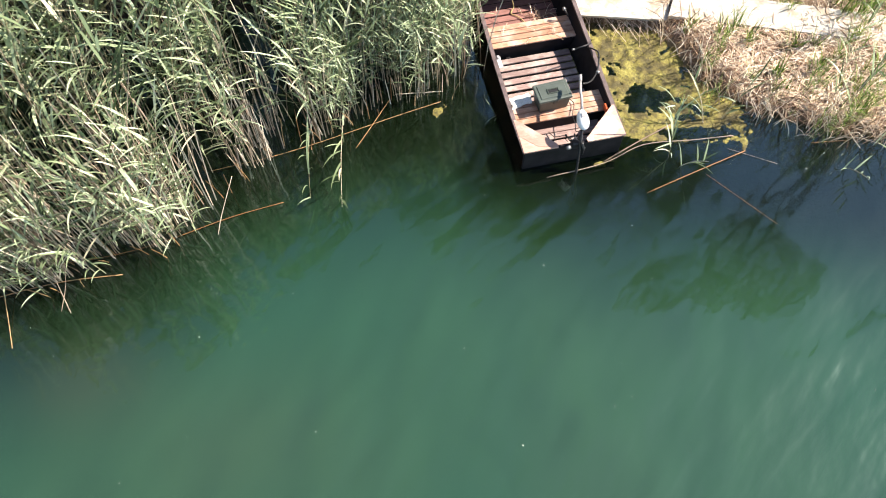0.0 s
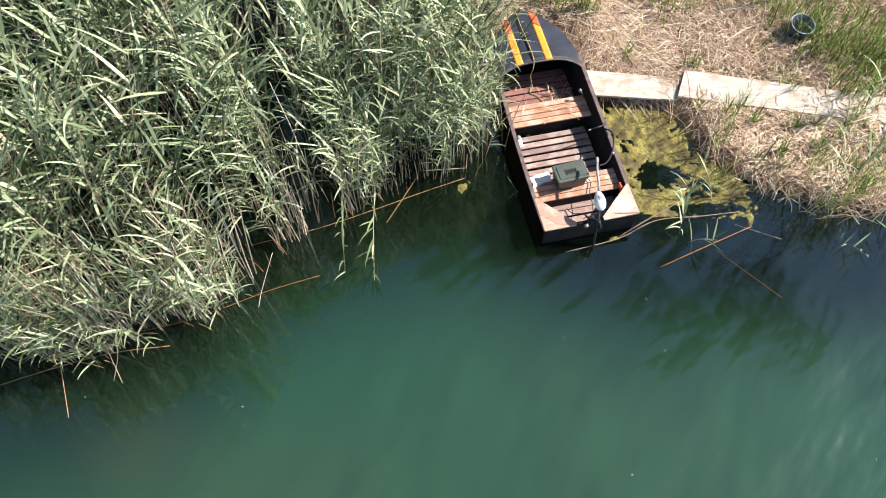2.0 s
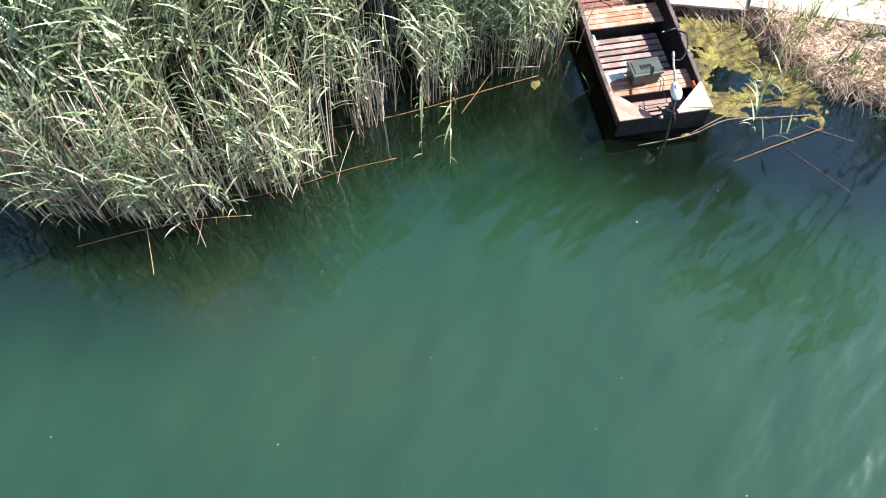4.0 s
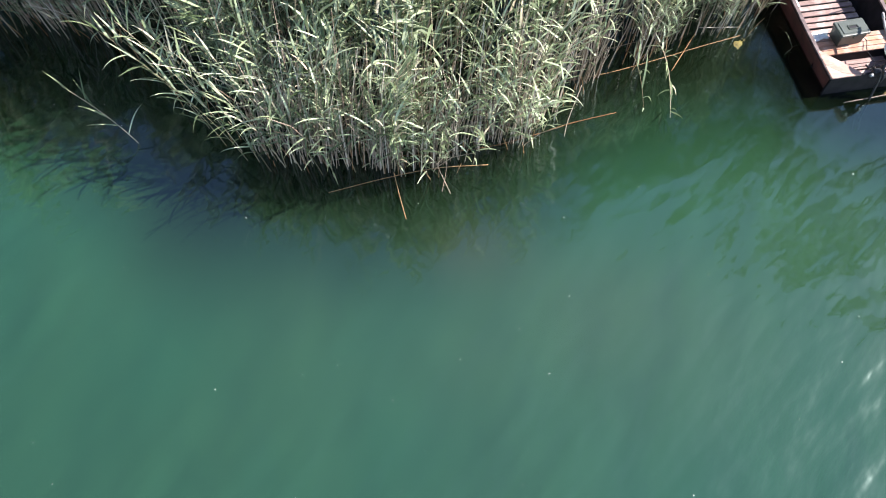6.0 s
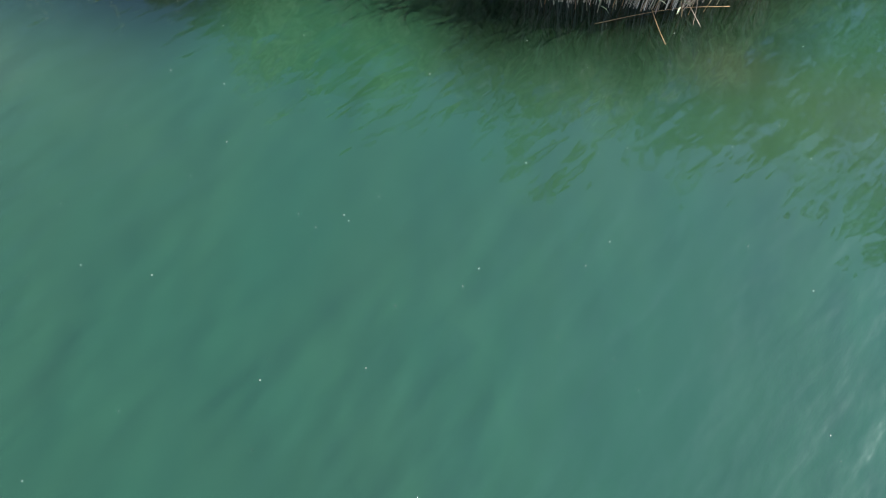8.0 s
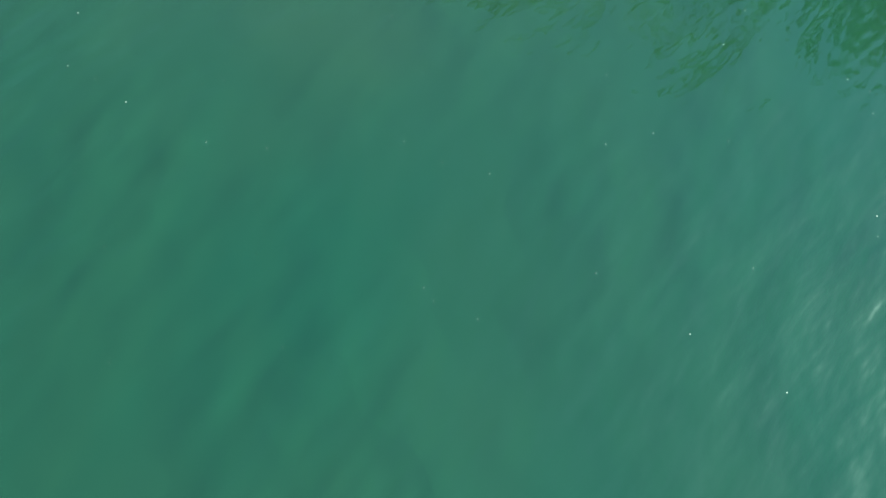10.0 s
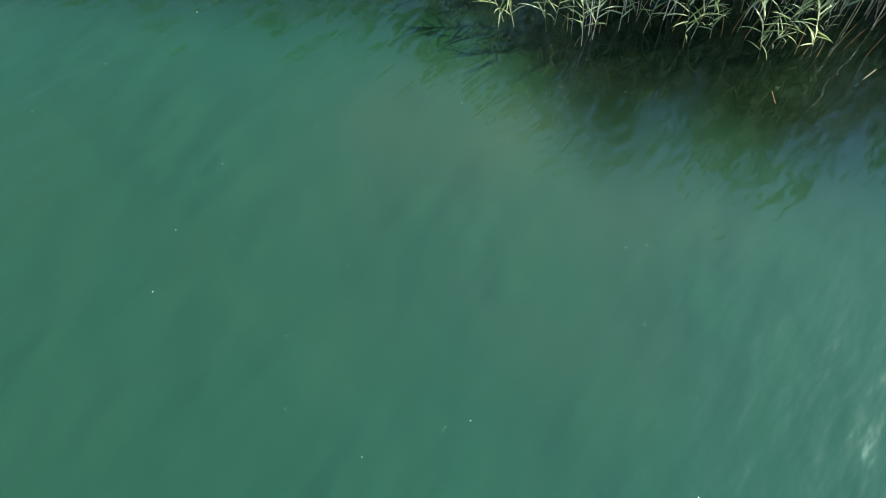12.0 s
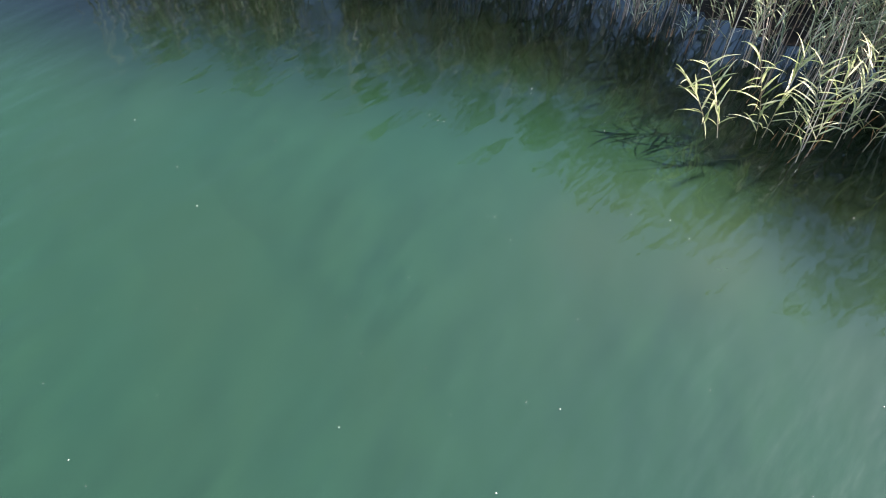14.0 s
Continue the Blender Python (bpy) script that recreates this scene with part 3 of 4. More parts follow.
# reeds that lean far out over the water
LIGHT = "light green reed standing out in front of the reed bed"
for k, (x, y, h, lean, head, count, label) in enumerate([
    (-8.30, -1.17, 1.15, 1.0, 165, 6, "single young reed leaning low over dark water"),
    (-6.65, -1.50, 2.2, 0.95, 152, 15, "tall leafy reed leaning far out over the water"),
    (-6.95, -1.35, 2.0, 0.9, 165, 13, "tall leafy reed leaning far out over the water"),
    (-7.25, -1.15, 2.0, 0.85, 160, 13, "tall leafy reed leaning far out over the water"),
    (-6.30, -1.46, 2.1, 0.70, 158, 16, "tall leafy reed leaning far out over the water"),
    (-6.05, -1.50, 1.9, 0.60, 170, 15, "tall leafy reed leaning far out over the water"),
    (-6.50, -1.42, 2.2, 0.62, 175, 16, "tall leafy reed leaning far out over the water"),
    (-7.05, -1.22, 2.2, 0.65, 168, 16, "tall leafy reed leaning far out over the water"),
    (-7.50, -0.90, 2.1, 0.70, 178, 15, "tall leafy reed leaning far out over the water"),
    (-1.98, 0.86, 1.50, 2.3, -88, 13, "bent green reed whose tip hangs over the water"),
    (-2.36, 0.68, 1.25, 2.2, -85, 10, "bent green reed whose tip hangs over the water"),
    (-15.82, -0.09, 1.19, 0.65, 150, 21, LIGHT),
    (-15.95, 0.02, 1.00, 0.75, 175, 20, LIGHT),
    (-15.40, -0.17, 1.38, 0.45, 150, 22, LIGHT),
    (-15.30, -0.05, 1.25, 0.35, 60, 21, LIGHT),
    (-14.96, -0.42, 1.50, 0.30, 140, 23, LIGHT),
    (-14.82, -0.32, 1.38, 0.25, 80, 21, LIGHT),
    (-14.45, -0.16, 1.44, 0.25, 100, 22, LIGHT),
    (-14.14, -0.19, 1.38, 0.30, 20, 22, LIGHT),
    (-14.30, 0.00, 1.50, 0.30, 150, 22, LIGHT),
    (-13.63, -0.44, 1.38, 0.30, 150, 22, LIGHT),
    (-13.52, -0.30, 1.25, 0.40, 40, 21, LIGHT),
    (-13.25, -0.28, 1.12, 0.35, 160, 21, LIGHT),
    (-12.88, -0.17, 1.38, 0.35, 60, 21, LIGHT),
    (-12.69, -0.66, 1.19, 0.45, 160, 22, LIGHT),
    (-12.58, -0.55, 1.12, 0.5, 30, 21, LIGHT),
    (-12.0, -0.60, 1.19, 0.5, 150, 21, LIGHT),
    (1.64, 0.14, 0.9, 0.4, 120, 15, "small green reed shoot growing out of the water"),
    (1.74, 0.06, 0.6, 0.8, -60, 7, "small green reed shoot growing out of the water"),
    (2.10, 0.60, 0.75, 0.7, 150, 9, "small green reed shoot growing out of the water"),
    (2.30, 0.66, 0.7, 0.7, 30, 9, "small green reed shoot growing out of the water"),
    (3.52, 0.05, 0.5, 1.3, -75, 5, "small green reed shoot bent down to the water"),
    (3.58, 0.62, 1.1, 0.25, 40, 12, "small green reed growing at the bank's foot"),
    (3.50, 0.75, 1.0, 0.3, 160, 11, "small green reed growing at the bank's foot"),
    (3.88, 0.28, 0.75, 0.5, -60, 7, "small green reed shoot growing out of the water"),
    (3.98, 1.62, 1.05, 0.2, 40, 14, "small green reed growing beside the plank"),
    (-0.23, 0.76, 0.3, 0.8, -120, 4, "small green reed shoot growing out of the water"),
]):
    ob = reed(700 + k, h, lean, count, label, 0.15 if h < 1 else 0.22, YOUNG_SHAPES if label == LIGHT else LEAF_SHAPES, 0.15 if label == LIGHT else 0.4)
    ob.matrix_basis = pose(x, y, max(ground_z(x, y), -0.08) - 0.02, 0, 0, head)

# ---------------------------------------------------------------- trees out of view that lean over the bank and mirror in the water
def leaning_tree(seed, bx, by, heart, radii, count):
    r = random.Random(seed)
    base = Vector((bx, by, ground_z(bx, by) - 0.1))
    heart = Vector(heart)
    lean = heart - base
    tree = tagged(new("tree"), "tall leaning tree with a loose green crown on the bank, out of view", "tree", "trees along the bank")
    tree.location = base
    up = [base] + [base + Vector((lean.x * q ** 2, lean.y * q ** 2, lean.z * q)) for q in (0.27, 0.55, 0.82)] + [heart]
    path = spline(up, 4)
    bark = wood("grey_brown_bark", (0.07, 0.055, 0.04), (0.19, 0.155, 0.12), 0.9, grain=(8, 8, 2))
    n = len(path)
    trunk = bar("trunk", [Vector(p) - base for p in path], [0.17 * (1 - 0.75 * i / (n - 1)) for i in range(n)], bark, tree, 10)
    clumps = []
    for k in range(count):
        while True:
            q = Vector((r.uniform(-1, 1), r.uniform(-1, 1), r.uniform(-1, 1)))
            if 0.25 < q.length < 1:
                break
        clumps.append(heart + Vector((q.x * radii[0], q.y * radii[1], q.z * radii[2])))
    for k, c in enumerate(clumps[:14]):
        i = int(n * r.uniform(0.62, 0.92))
        a = Vector(path[i])
        mid = a.lerp(c, 0.55) + Vector((r.uniform(-.2, .2), r.uniform(-.2, .2), r.uniform(0, .3)))
        bar("limb", [a - base, mid - base, c - base], [0.045, 0.03, 0.012], bark, tree, 6)
    chunks = []
    leaf_v = np.array([(0, 0, 0), (0.055, -0.026, 0.008), (0.12, 0, -0.01), (0.055, 0.026, 0.008)])
    for c in clumps:
        rad = r.uniform(0.42, 0.75)
        for j in range(150):
            d = Vector((r.gauss(0, 1), r.gauss(0, 1), r.gauss(0, 1))).normalized() * rad * r.uniform(0.35, 1.05)
            m = (Matrix.Translation(c + d - base) @ Euler((r.uniform(-1.2, 1.2), r.uniform(-1.2, 1.2), r.uniform(0, 6.28))).to_matrix().to_4x4())
            v = np.array([m @ Vector(p) for p in leaf_v * r.uniform(0.8, 1.5)])
            chunks.append((v, [(0, 1, 2, 3)]))
    crown = joined("crown", chunks, leaf_material("tree_leaf", (0.04, 0.085, 0.015), (0.075, 0.13, 0.025), (0.12, 0.17, 0.04), through=0.4))
    crown.parent = tree


# unseen crown, added to keep reflected sky off the water beside the boat
leaning_tree(77, 3.4, 8.6, (2.4, 6.9, 7.9), (2.8, 1.6, 2.9), 56)
leaning_tree(78, 10.4, 8.6, (9.0, 6.4, 15.5), (3.6, 1.9, 2.4), 40)
# inferred from their reflections; third to fifth added to block more reflected sky
for k, (tx, ty, tz, high) in enumerate([(1.6, 8.7, 12.6, 2.8), (5.8, 9.3, 14.5, 2.6), (0.2, 7.0, 11.6, 2.8), (-11.8, 8.2, 9.4, 3.8), (-10.3, 4.8, 6.2, 2.2), (-5.6, 8.4, 12.8, 4.2), (-9.8, 8.6, 10.6, 3.8), (-13.6, 8.6, 9.2, 3.4), (-17.2, 8.6, 7.4, 2.8), (-21.2, 8.8, 6.2, 2.5), (-25.2, 9.0, 5.4, 2.4)]):
    leaning_tree(90 + k, tx + 0.8, ty + 1.6, (tx, ty, tz), (2.4, 1.6, high), 34 if high > 2.3 else 22)


# ---------------------------------------------------------------- boat
BOAT = pose(0, 0, 0, 0, 0, 12.12)
W, LEN = 1.12, 3.27
boat = new("boat")
boat.matrix_world = BOAT
tagged(boat, "small black flat-bottomed boat with orange deck stripes, moored at the bank", "boat")


def half_width(v):
    """Half the boat's beam at v metres from the stern."""
    if v < 2.2:
        return 0.56 + 0.012 * math.sin(v / 2.2 * math.pi)
    s = (v - 2.2) / (LEN - 2.2)
    return 0.56 * (1 - s ** 2.3) ** 0.75 + 0.0


def gunwale_z(v):
    return 0.30 + 0.12 * (v / 2.35) ** 2 if v < 2.35 else 0.42 + 0.02 * (v - 2.35)


VS = [0, 0.4, 0.8, 1.2, 1.6, 2.0, 2.2, 2.35, 2.5, 2.65, 2.8, 2.93, 3.04, 3.13, 3.20, 3.25, 3.27]


def hull_mesh():
    bm = bmesh.new()
    rows = []
    for v in VS:
        hw, gz = max(half_width(v), 0.004), gunwale_z(v)
        rise = 0.0 if v < 2.0 else 0.22 * ((v - 2.0) / 1.34) ** 2
        bw = hw * 0.82
        prof = [(-hw, gz), (-bw, -0.07 + rise), (bw, -0.07 + rise), (hw, gz)]
        inner = [(hw - 0.028, gz), (bw - 0.03, -0.02 + rise), (-bw + 0.03, -0.02 + rise), (-hw + 0.028, gz)]
        if hw < 0.06:
            inner = [(p[0] * 0.2, p[1]) for p in reversed(prof)]
        rows.append([bm.verts.new((0.56 + u, v, z)) for u, z in prof + inner])
    for a, b in zip(rows, rows[1:]):
        for k in range(8):
            bm.faces.new((a[k], a[(k + 1) % 8], b[(k + 1) % 8], b[k]))
    bm.faces.new(rows[-1])
    a = rows[0]
    bm.faces.new((a[0], a[1], a[6], a[7]))
    bm.faces.new((a[1], a[2], a[5], a[6]))
    bm.faces.new((a[2], a[3], a[4], a[5]))
    bmesh.ops.recalc_face_normals(bm, faces=bm.faces)
    return bm


hull = part("hull", hull_mesh(), HULL, boat)
bm = box_bm((W - 0.01, 0.035, 0.36), (0.56, 0.017, 0.115), 0.006)
part("transom", bm, HULL, boat, "black transom board, scuffed blue-grey")
# worn maroon planking below the gunwales
for side in (-1, 1):
    rows = []
    for v in VS[:13]:
        hw, gz = half_width(v), gunwale_z(v)
        rise = 0.0 if v < 2.0 else 0.22 * ((v - 2.0) / 1.34) ** 2
        ends = [(hw, gz), (hw * 0.82, -0.07 + rise)]
        for s in (0.13, 0.93):
            u = ends[0][0] + (ends[1][0] - ends[0][0]) * s
            z = ends[0][1] + (ends[1][1] - ends[0][1]) * s
            rows += [(0.56 + side * (u + 0.005), v, z), (0.56 + side * (u - 0.004), v, z)]
    f = []
    for i in range(12):
        a, b = 4 * i, 4 * i + 4
        for p, q in ((0, 2), (2, 3), (3, 1), (1, 0)):
            f.append((a + p, a + q, b + q, b + p))
    f += [(0, 1, 3, 2), (48, 50, 51, 49)]
    ob = new("strake", mesh_from("strake", rows, f, STRAKE))
    ob.parent = boat
    tagged(ob, "worn maroon-brown hull side planking")
# gunwale strips
for side in (-1, 1):
    pts = [(0.56 + side * (half_width(v) - 0.008), v, gunwale_z(v) + 0.006) for v in VS[:8]]
    v, f = [], []
    for p in pts:
        for du, dz in ((-0.022, -0.012), (0.022, -0.012), (0.022, 0.012), (-0.022, 0.012)):
            v.append((p[0] + du, p[1], p[2] + dz))
    for i in range(len(pts) - 1):
        for k in range(4):
            f.append((4 * i + k, 4 * i + (k + 1) % 4, 4 * i + 4 + (k + 1) % 4, 4 * i + 4 + k))
    f += [(3, 2, 1, 0), tuple(4 * (len(pts) - 1) + k for k in range(4))]
    ob = new("gunwale", mesh_from("gunwale", v, f, RIM))
    ob.parent = boat


def deck_z(u, v):
    """Cambered foredeck."""
    hw = max(half_width(v), 0.02)
    return gunwale_z(v) + 0.012 + 0.06 * (1 - min(1.0, abs(u) / hw) ** 2) * (1 - 0.35 * (v - 2.3))


def bulk_v(u):
    """The deck's aft edge, a shallow arch."""
    return 2.32 - 0.16 * (abs(u) / 0.56) ** 4


def deck_strip(name, u0, u1, v0f, v1f, lift, material, thick=0.02, label="", nu=10, nv=16):
    bm = bmesh.new()
    top, low = [], []
    for j in range(nv + 1):
        r, q = [], []
        for i in range(nu + 1):
            s, t = i / nu, j / nv
            un = u0 + (u1 - u0) * s
            va, vb = v0f(un), v1f(un)
            v = va + (vb - va) * t
            z = deck_z(un, v) + lift
            r.append(bm.verts.new((0.56 + un, v, z)))
            q.append(bm.verts.new((0.56 + un, v, z - thick)))
        top.append(r)
        low.append(q)
    for j in range(nv):
        for i in range(nu):
            bm.faces.new((top[j][i], top[j][i + 1], top[j + 1][i + 1], top[j + 1][i]))
            bm.faces.new((low[j][i], low[j + 1][i], low[j + 1][i + 1], low[j][i + 1]))
    for i in range(nu):
        bm.faces.new((top[0][i + 1], top[0][i], low[0][i], low[0][i + 1]))
        bm.faces.new((top[nv][i], top[nv][i + 1], low[nv][i + 1], low[nv][i]))
    for j in range(nv):
        bm.faces.new((top[j][0], top[j + 1][0], low[j + 1][0], low[j][0]))
        bm.faces.new((top[j + 1][nu], top[j][nu], low[j][nu], low[j + 1][nu]))
    for f in bm.faces:
        f.smooth = True
    return part(name, bm, material, boat, label)


def bow_v(u):
    """Where the deck's outline lies at u from the centre line."""
    lo, hi = 2.2, LEN
    for _ in range(30):
        m = (lo + hi) / 2
        lo, hi = (m, hi) if half_width(m) > abs(u) + 0.002 else (lo, m)
    return lo


foredeck = deck_strip("foredeck", -0.552, 0.552, bulk_v, bow_v, 0.0, DECK, 0.024, "dark navy painted foredeck, scuffed", 28, 14)
for c in (-0.245, 0.14):
    st = deck_strip("stripe", c - 0.048, c + 0.048, bulk_v, lambda u: bow_v(u) - 0.03, 0.004, ORANGE, 0.006, "yellow-orange painted deck stripe", 4, 12)
    tp = deck_strip("stripe_end", c - 0.047, c + 0.047, lambda u: bow_v(u) - 0.26, lambda u: bow_v(u) - 0.02, 0.008, REDPAINT, 0.006, "red-orange end of the deck stripe", 4, 5)
deck_strip("deck_ridge", -0.075, -0.05, bulk_v, lambda u: bow_v(u) - 0.05, 0.006, HULL, 0.01)
# pale rolled edge of the deck
bar("deck_edge", [(0.56 + u, bulk_v(u) - 0.004, deck_z(u, bulk_v(u)) - 0.006) for u in np.linspace(-0.55, 0.55, 25)], 0.011, RIM, boat)


def slat(parent, u0, u1, v, width, z, material, thick=0.02):
    return part("slat", box_bm((u1 - u0, width, thick), ((u0 + u1) / 2, v, z), 0.003), material, parent)


def bench(name, vs, width, z, material, label):
    b = new(name)
    b.parent = boat
    tagged(b, label)
    for v in vs:
        slat(b, 0.045, 1.075, v, width, z, material, 0.022)
    part("bench_front", box_bm((1.02, 0.02, z + 0.01), (0.56, vs[0] - width / 2 + 0.012, z / 2 - 0.012)), HULL, b)
    return b


bench("bench", [1.59, 1.675, 1.76, 1.845], 0.076, 0.205, SLAT_ORANGE, "slatted bench of orange-stained boards")
bench("bench", [0.465, 0.54, 0.615, 0.69], 0.067, 0.205, SLAT_ORANGE, "slatted stern bench of orange-brown boards")
floor = new("floor_grating")
floor.parent = boat
tagged(floor, "faded pinkish slatted floor boards")
for v in [0.85, 0.95, 1.06, 1.16, 1.265, 1.365, 1.465]:
    slat(floor, 0.09, 0.98, v, 0.074, 0.05, SLAT_FADED)
for v in [0.11, 0.21, 0.315, 0.405]:
    slat(floor, 0.12, 1.0, v, 0.08, 0.05, SLAT_FADED)
for v in [1.93, 2.03, 2.13, 2.24, 2.35, 2.46]:
    slat(floor, 0.11, 1.0, v, 0.088, 0.05, SLAT_MAROON)
for u in (0.25, 0.8):
    part("batten", box_bm((0.05, 2.3, 0.02), (u, 1.3, 0.026)), HULL, floor)


def corner_board(pts, z, material):
    bm = bmesh.new()
    lo = [bm.verts.new((u, v, z)) for u, v in pts]
    hi = [bm.verts.new((u, v, z + 0.018)) for u, v in pts]
    bm.faces.new(hi)
    bm.faces.new(lo[::-1])
    n = len(pts)
    for k in range(n):
        bm.faces.new((lo[k], lo[(k + 1) % n], hi[(k + 1) % n], hi[k]))
    bmesh.ops.recalc_face_normals(bm, faces=bm.faces)
    return part("corner_board", bm, material, boat)


corner_board([(-0.005, 0.215), (0.16, 0.045), (0.375, -0.01), (0.375, 0.03), (0.02, 0.43), (-0.005, 0.43)], 0.306, CORNER)
corner_board([(-0.005, -0.012), (0.372, -0.012), (0.158, 0.042), (-0.005, 0.21)], 0.3065, CORNER)
corner_board([(1.125, -0.012), (1.125, 0.40), (1.10, 0.40), (0.70, 0.035), (0.70, -0.012)], 0.306, CORNER)
part("red_tag", box_bm((0.03, 0.10, 0.07), (1.055, 0.42, 0.25), 0.006), REDPAINT, boat, "small red fitting")

# box on the stern bench
ammo = new("storage_box")
ammo.matrix_world = BOAT @ pose(0.485, 0.650, 0.218, 0, 0, 3)
tagged(ammo, "dark green plastic storage box with a handle, on the stern bench", "storage box")
bm = box_bm((0.36, 0.225, 0.175), (0, 0, 0.0875), 0.008, 2)
for v in bm.verts:
    k = 0.90 + 0.10 * v.co.z / 0.175
    v.co.x *= k
    v.co.y *= k
part("body", bm, BOXGREEN, ammo)
lid = part("lid", box_bm((0.388, 0.252, 0.04), (0, 0, 0.192), 0.011, 2), LIDGREEN, ammo, "grey-green lid")
part("lid_panel", box_bm((0.315, 0.185, 0.012), (0, 0, 0.214), 0.005), LIDGREEN, ammo)
bm = bmesh.new()
for at, size in (((0, -0.038, 0.223), (0.135, 0.014, 0.012)), ((0, 0.018, 0.223), (0.135, 0.014, 0.012)), ((-0.061, -0.01, 0.223), (0.014, 0.06, 0.012)), ((0.061, -0.01, 0.223), (0.014, 0.06, 0.012))):
    b2 = box_bm(size, at, 0.003)
    me = bpy.data.meshes.new("t")
    b2.to_mesh(me)
    b2.free()
    bm.from_mesh(me)
part("handle", bm, BOXGREEN, ammo, "folded carrying handle")
# flat black plate on the lid in place of a shaded recess
part("handle_recess", box_bm((0.10, 0.036, 0.004), (0, -0.01, 0.2205)), BLACK, ammo)
part("latch", box_bm((0.05, 0.016, 0.05), (0, -0.122, 0.17), 0.004), BOXGREEN, ammo)

# white cloth beside it
bm = bmesh.new()
bmesh.ops.create_grid(bm, x_segments=14, y_segments=10, size=0.5)
for v in bm.verts:
    x0, y0 = v.co.x, v.co.y
    r = 1 + 0.25 * noise.noise((x0 * 3, y0 * 3, 9))
    v.co = (x0 * 0.23 * r + 0.03 * y0, y0 * 0.14 * r, 0.016 + 0.022 * abs(noise.noise((x0 * 5, y0 * 5, 2.0))))
geo = bmesh.ops.extrude_face_region(bm, geom=bm.faces[:])
for v in geo["geom"]:
    if isinstance(v, bmesh.types.BMVert):
        v.co.z -= 0.014
rag = part("cloth", bm, RAG)
rag.matrix_world = BOAT @ pose(0.165, 0.735, 0.215, 0, 0, 12)
tagged(rag, "crumpled white cloth lying on the stern bench", "cloth")

# electric outboard on the transom
motor = new("outboard_motor")
motor.matrix_world = BOAT
tagged(motor, "electric outboard motor with a white head clamped to the transom", "outboard motor")
bm = bmesh.new()
bmesh.ops.create_uvsphere(bm, u_segments=20, v_segments=12, radius=1)
for v in bm.verts:
    t = (v.co.y + 1) / 2
    v.co = Vector((v.co.x * (0.074 - 0.018 * t), v.co.y * 0.118, v.co.z * (0.062 if v.co.z > 0 else 0.045)))
for f in bm.faces:
    f.smooth = True
head = part("motor_head", bm, WHITE, motor, "white teardrop motor head")
head.location, head.rotation_euler = (0.622, 0.085, 0.60), (radians(10), 0, radians(-6))
dial = part("dial", box_bm((0.045, 0.055, 0.02), (0, 0.02, 0.055), 0.008, 2), GREYP, head, "grey control dial")
bar("tiller", [(0.645, 0.19, 0.615), (0.68, 0.32, 0.625), (0.70, 0.43, 0.63), (0.735, 0.55, 0.635)], [0.017, 0.014, 0.015, 0.013], GREYP, motor, label="pale grey tiller arm")
bar("tiller_grip", [(0.735, 0.55, 0.635), (0.76, 0.63, 0.64)], [0.018, 0.016], GREYP, motor, label="grey tiller grip")
bar("shaft", [(0.612, 0.035, 0.58), (0.59, -0.075, 0.30), (0.575, -0.16, 0.02), (0.56, -0.26, -0.34)], 0.014, BLACK, motor)
bar("motor_pod", [(0.50, -0.36, -0.38), (0.53, -0.31, -0.37), (0.60, -0.17, -0.34), (0.63, -0.12, -0.33)], [0.01, 0.045, 0.045, 0.02], BLACK, motor)
clamp = part("clamp", box_bm((0.10, 0.075, 0.10), (0.56, -0.005, 0.315), 0.012), BLACK, motor, "black transom clamp")
bar("clamp_screw", [(0.525, 0.04, 0.31), (0.50, 0.14, 0.305)], 0.009, BLACK, clamp)
bar("clamp_screw", [(0.585, 0.04, 0.31), (0.595, 0.13, 0.305)], 0.009, BLACK, clamp)
bar("clamp_knob", [(0.485, -0.05, 0.34), (0.445, -0.06, 0.345)], [0.024, 0.02], STEEL, clamp, label="grey clamp knob")
bar("bracket", [(0.60, -0.07, 0.40), (0.63, -0.07, 0.30), (0.625, -0.09, 0.22)], [0.018, 0.026, 0.014], BLACK, motor)
bar("collar", [(0.603, 0.005, 0.44), (0.597, -0.022, 0.40)], 0.026, BLACK, motor)
cable = bar("cable", spline([(0.62, 0.03, 0.50), (0.60, 0.12, 0.36), (0.655, 0.27, 0.27), (0.67, 0.42, 0.25), (0.73, 0.56, 0.245), (0.70, 0.66, 0.235)], 6), 0.005, BLACK, motor, 5, "black power cable")
bar("cable", spline([(0.55, 0.02, 0.34), (0.50, 0.14, 0.28), (0.44, 0.26, 0.12), (0.40, 0.36, 0.085)], 6), 0.005, BLACK, motor, 5)
bar("cable", spline([(0.57, -0.02, 0.42), (0.50, 0.0, 0.46), (0.45, 0.02, 0.40), (0.49, 0.03, 0.33)], 6), 0.004, BLACK, motor, 5)

# fishing rod on the gunwale
rod = new("fishing_rod")
rod.matrix_world = BOAT
tagged(rod, "black rod holder arm bent inwards over the gunwale", "rod holder")
bar("arm", spline([(1.085, 1.24, 0.34), (1.15, 1.10, 0.40), (1.10, 0.93, 0.44), (1.02, 0.77, 0.46), (0.90, 0.63, 0.50), (0.78, 0.57, 0.56)], 6), [0.009] * 31, BLACK, rod, 6)
bar("ring", [(1.01, 0.77, 0.47), (1.04, 0.75, 0.475)], 0.016, STEEL, rod)
bar("crossbar", [(0.93, 1.24, 0.34), (1.13, 1.27, 0.35)], 0.010, BLACK, rod)
bar("tip", [(0.93, 1.24, 0.34), (0.90, 1.235, 0.345)], 0.011, STEEL, rod, label="bright metal end")

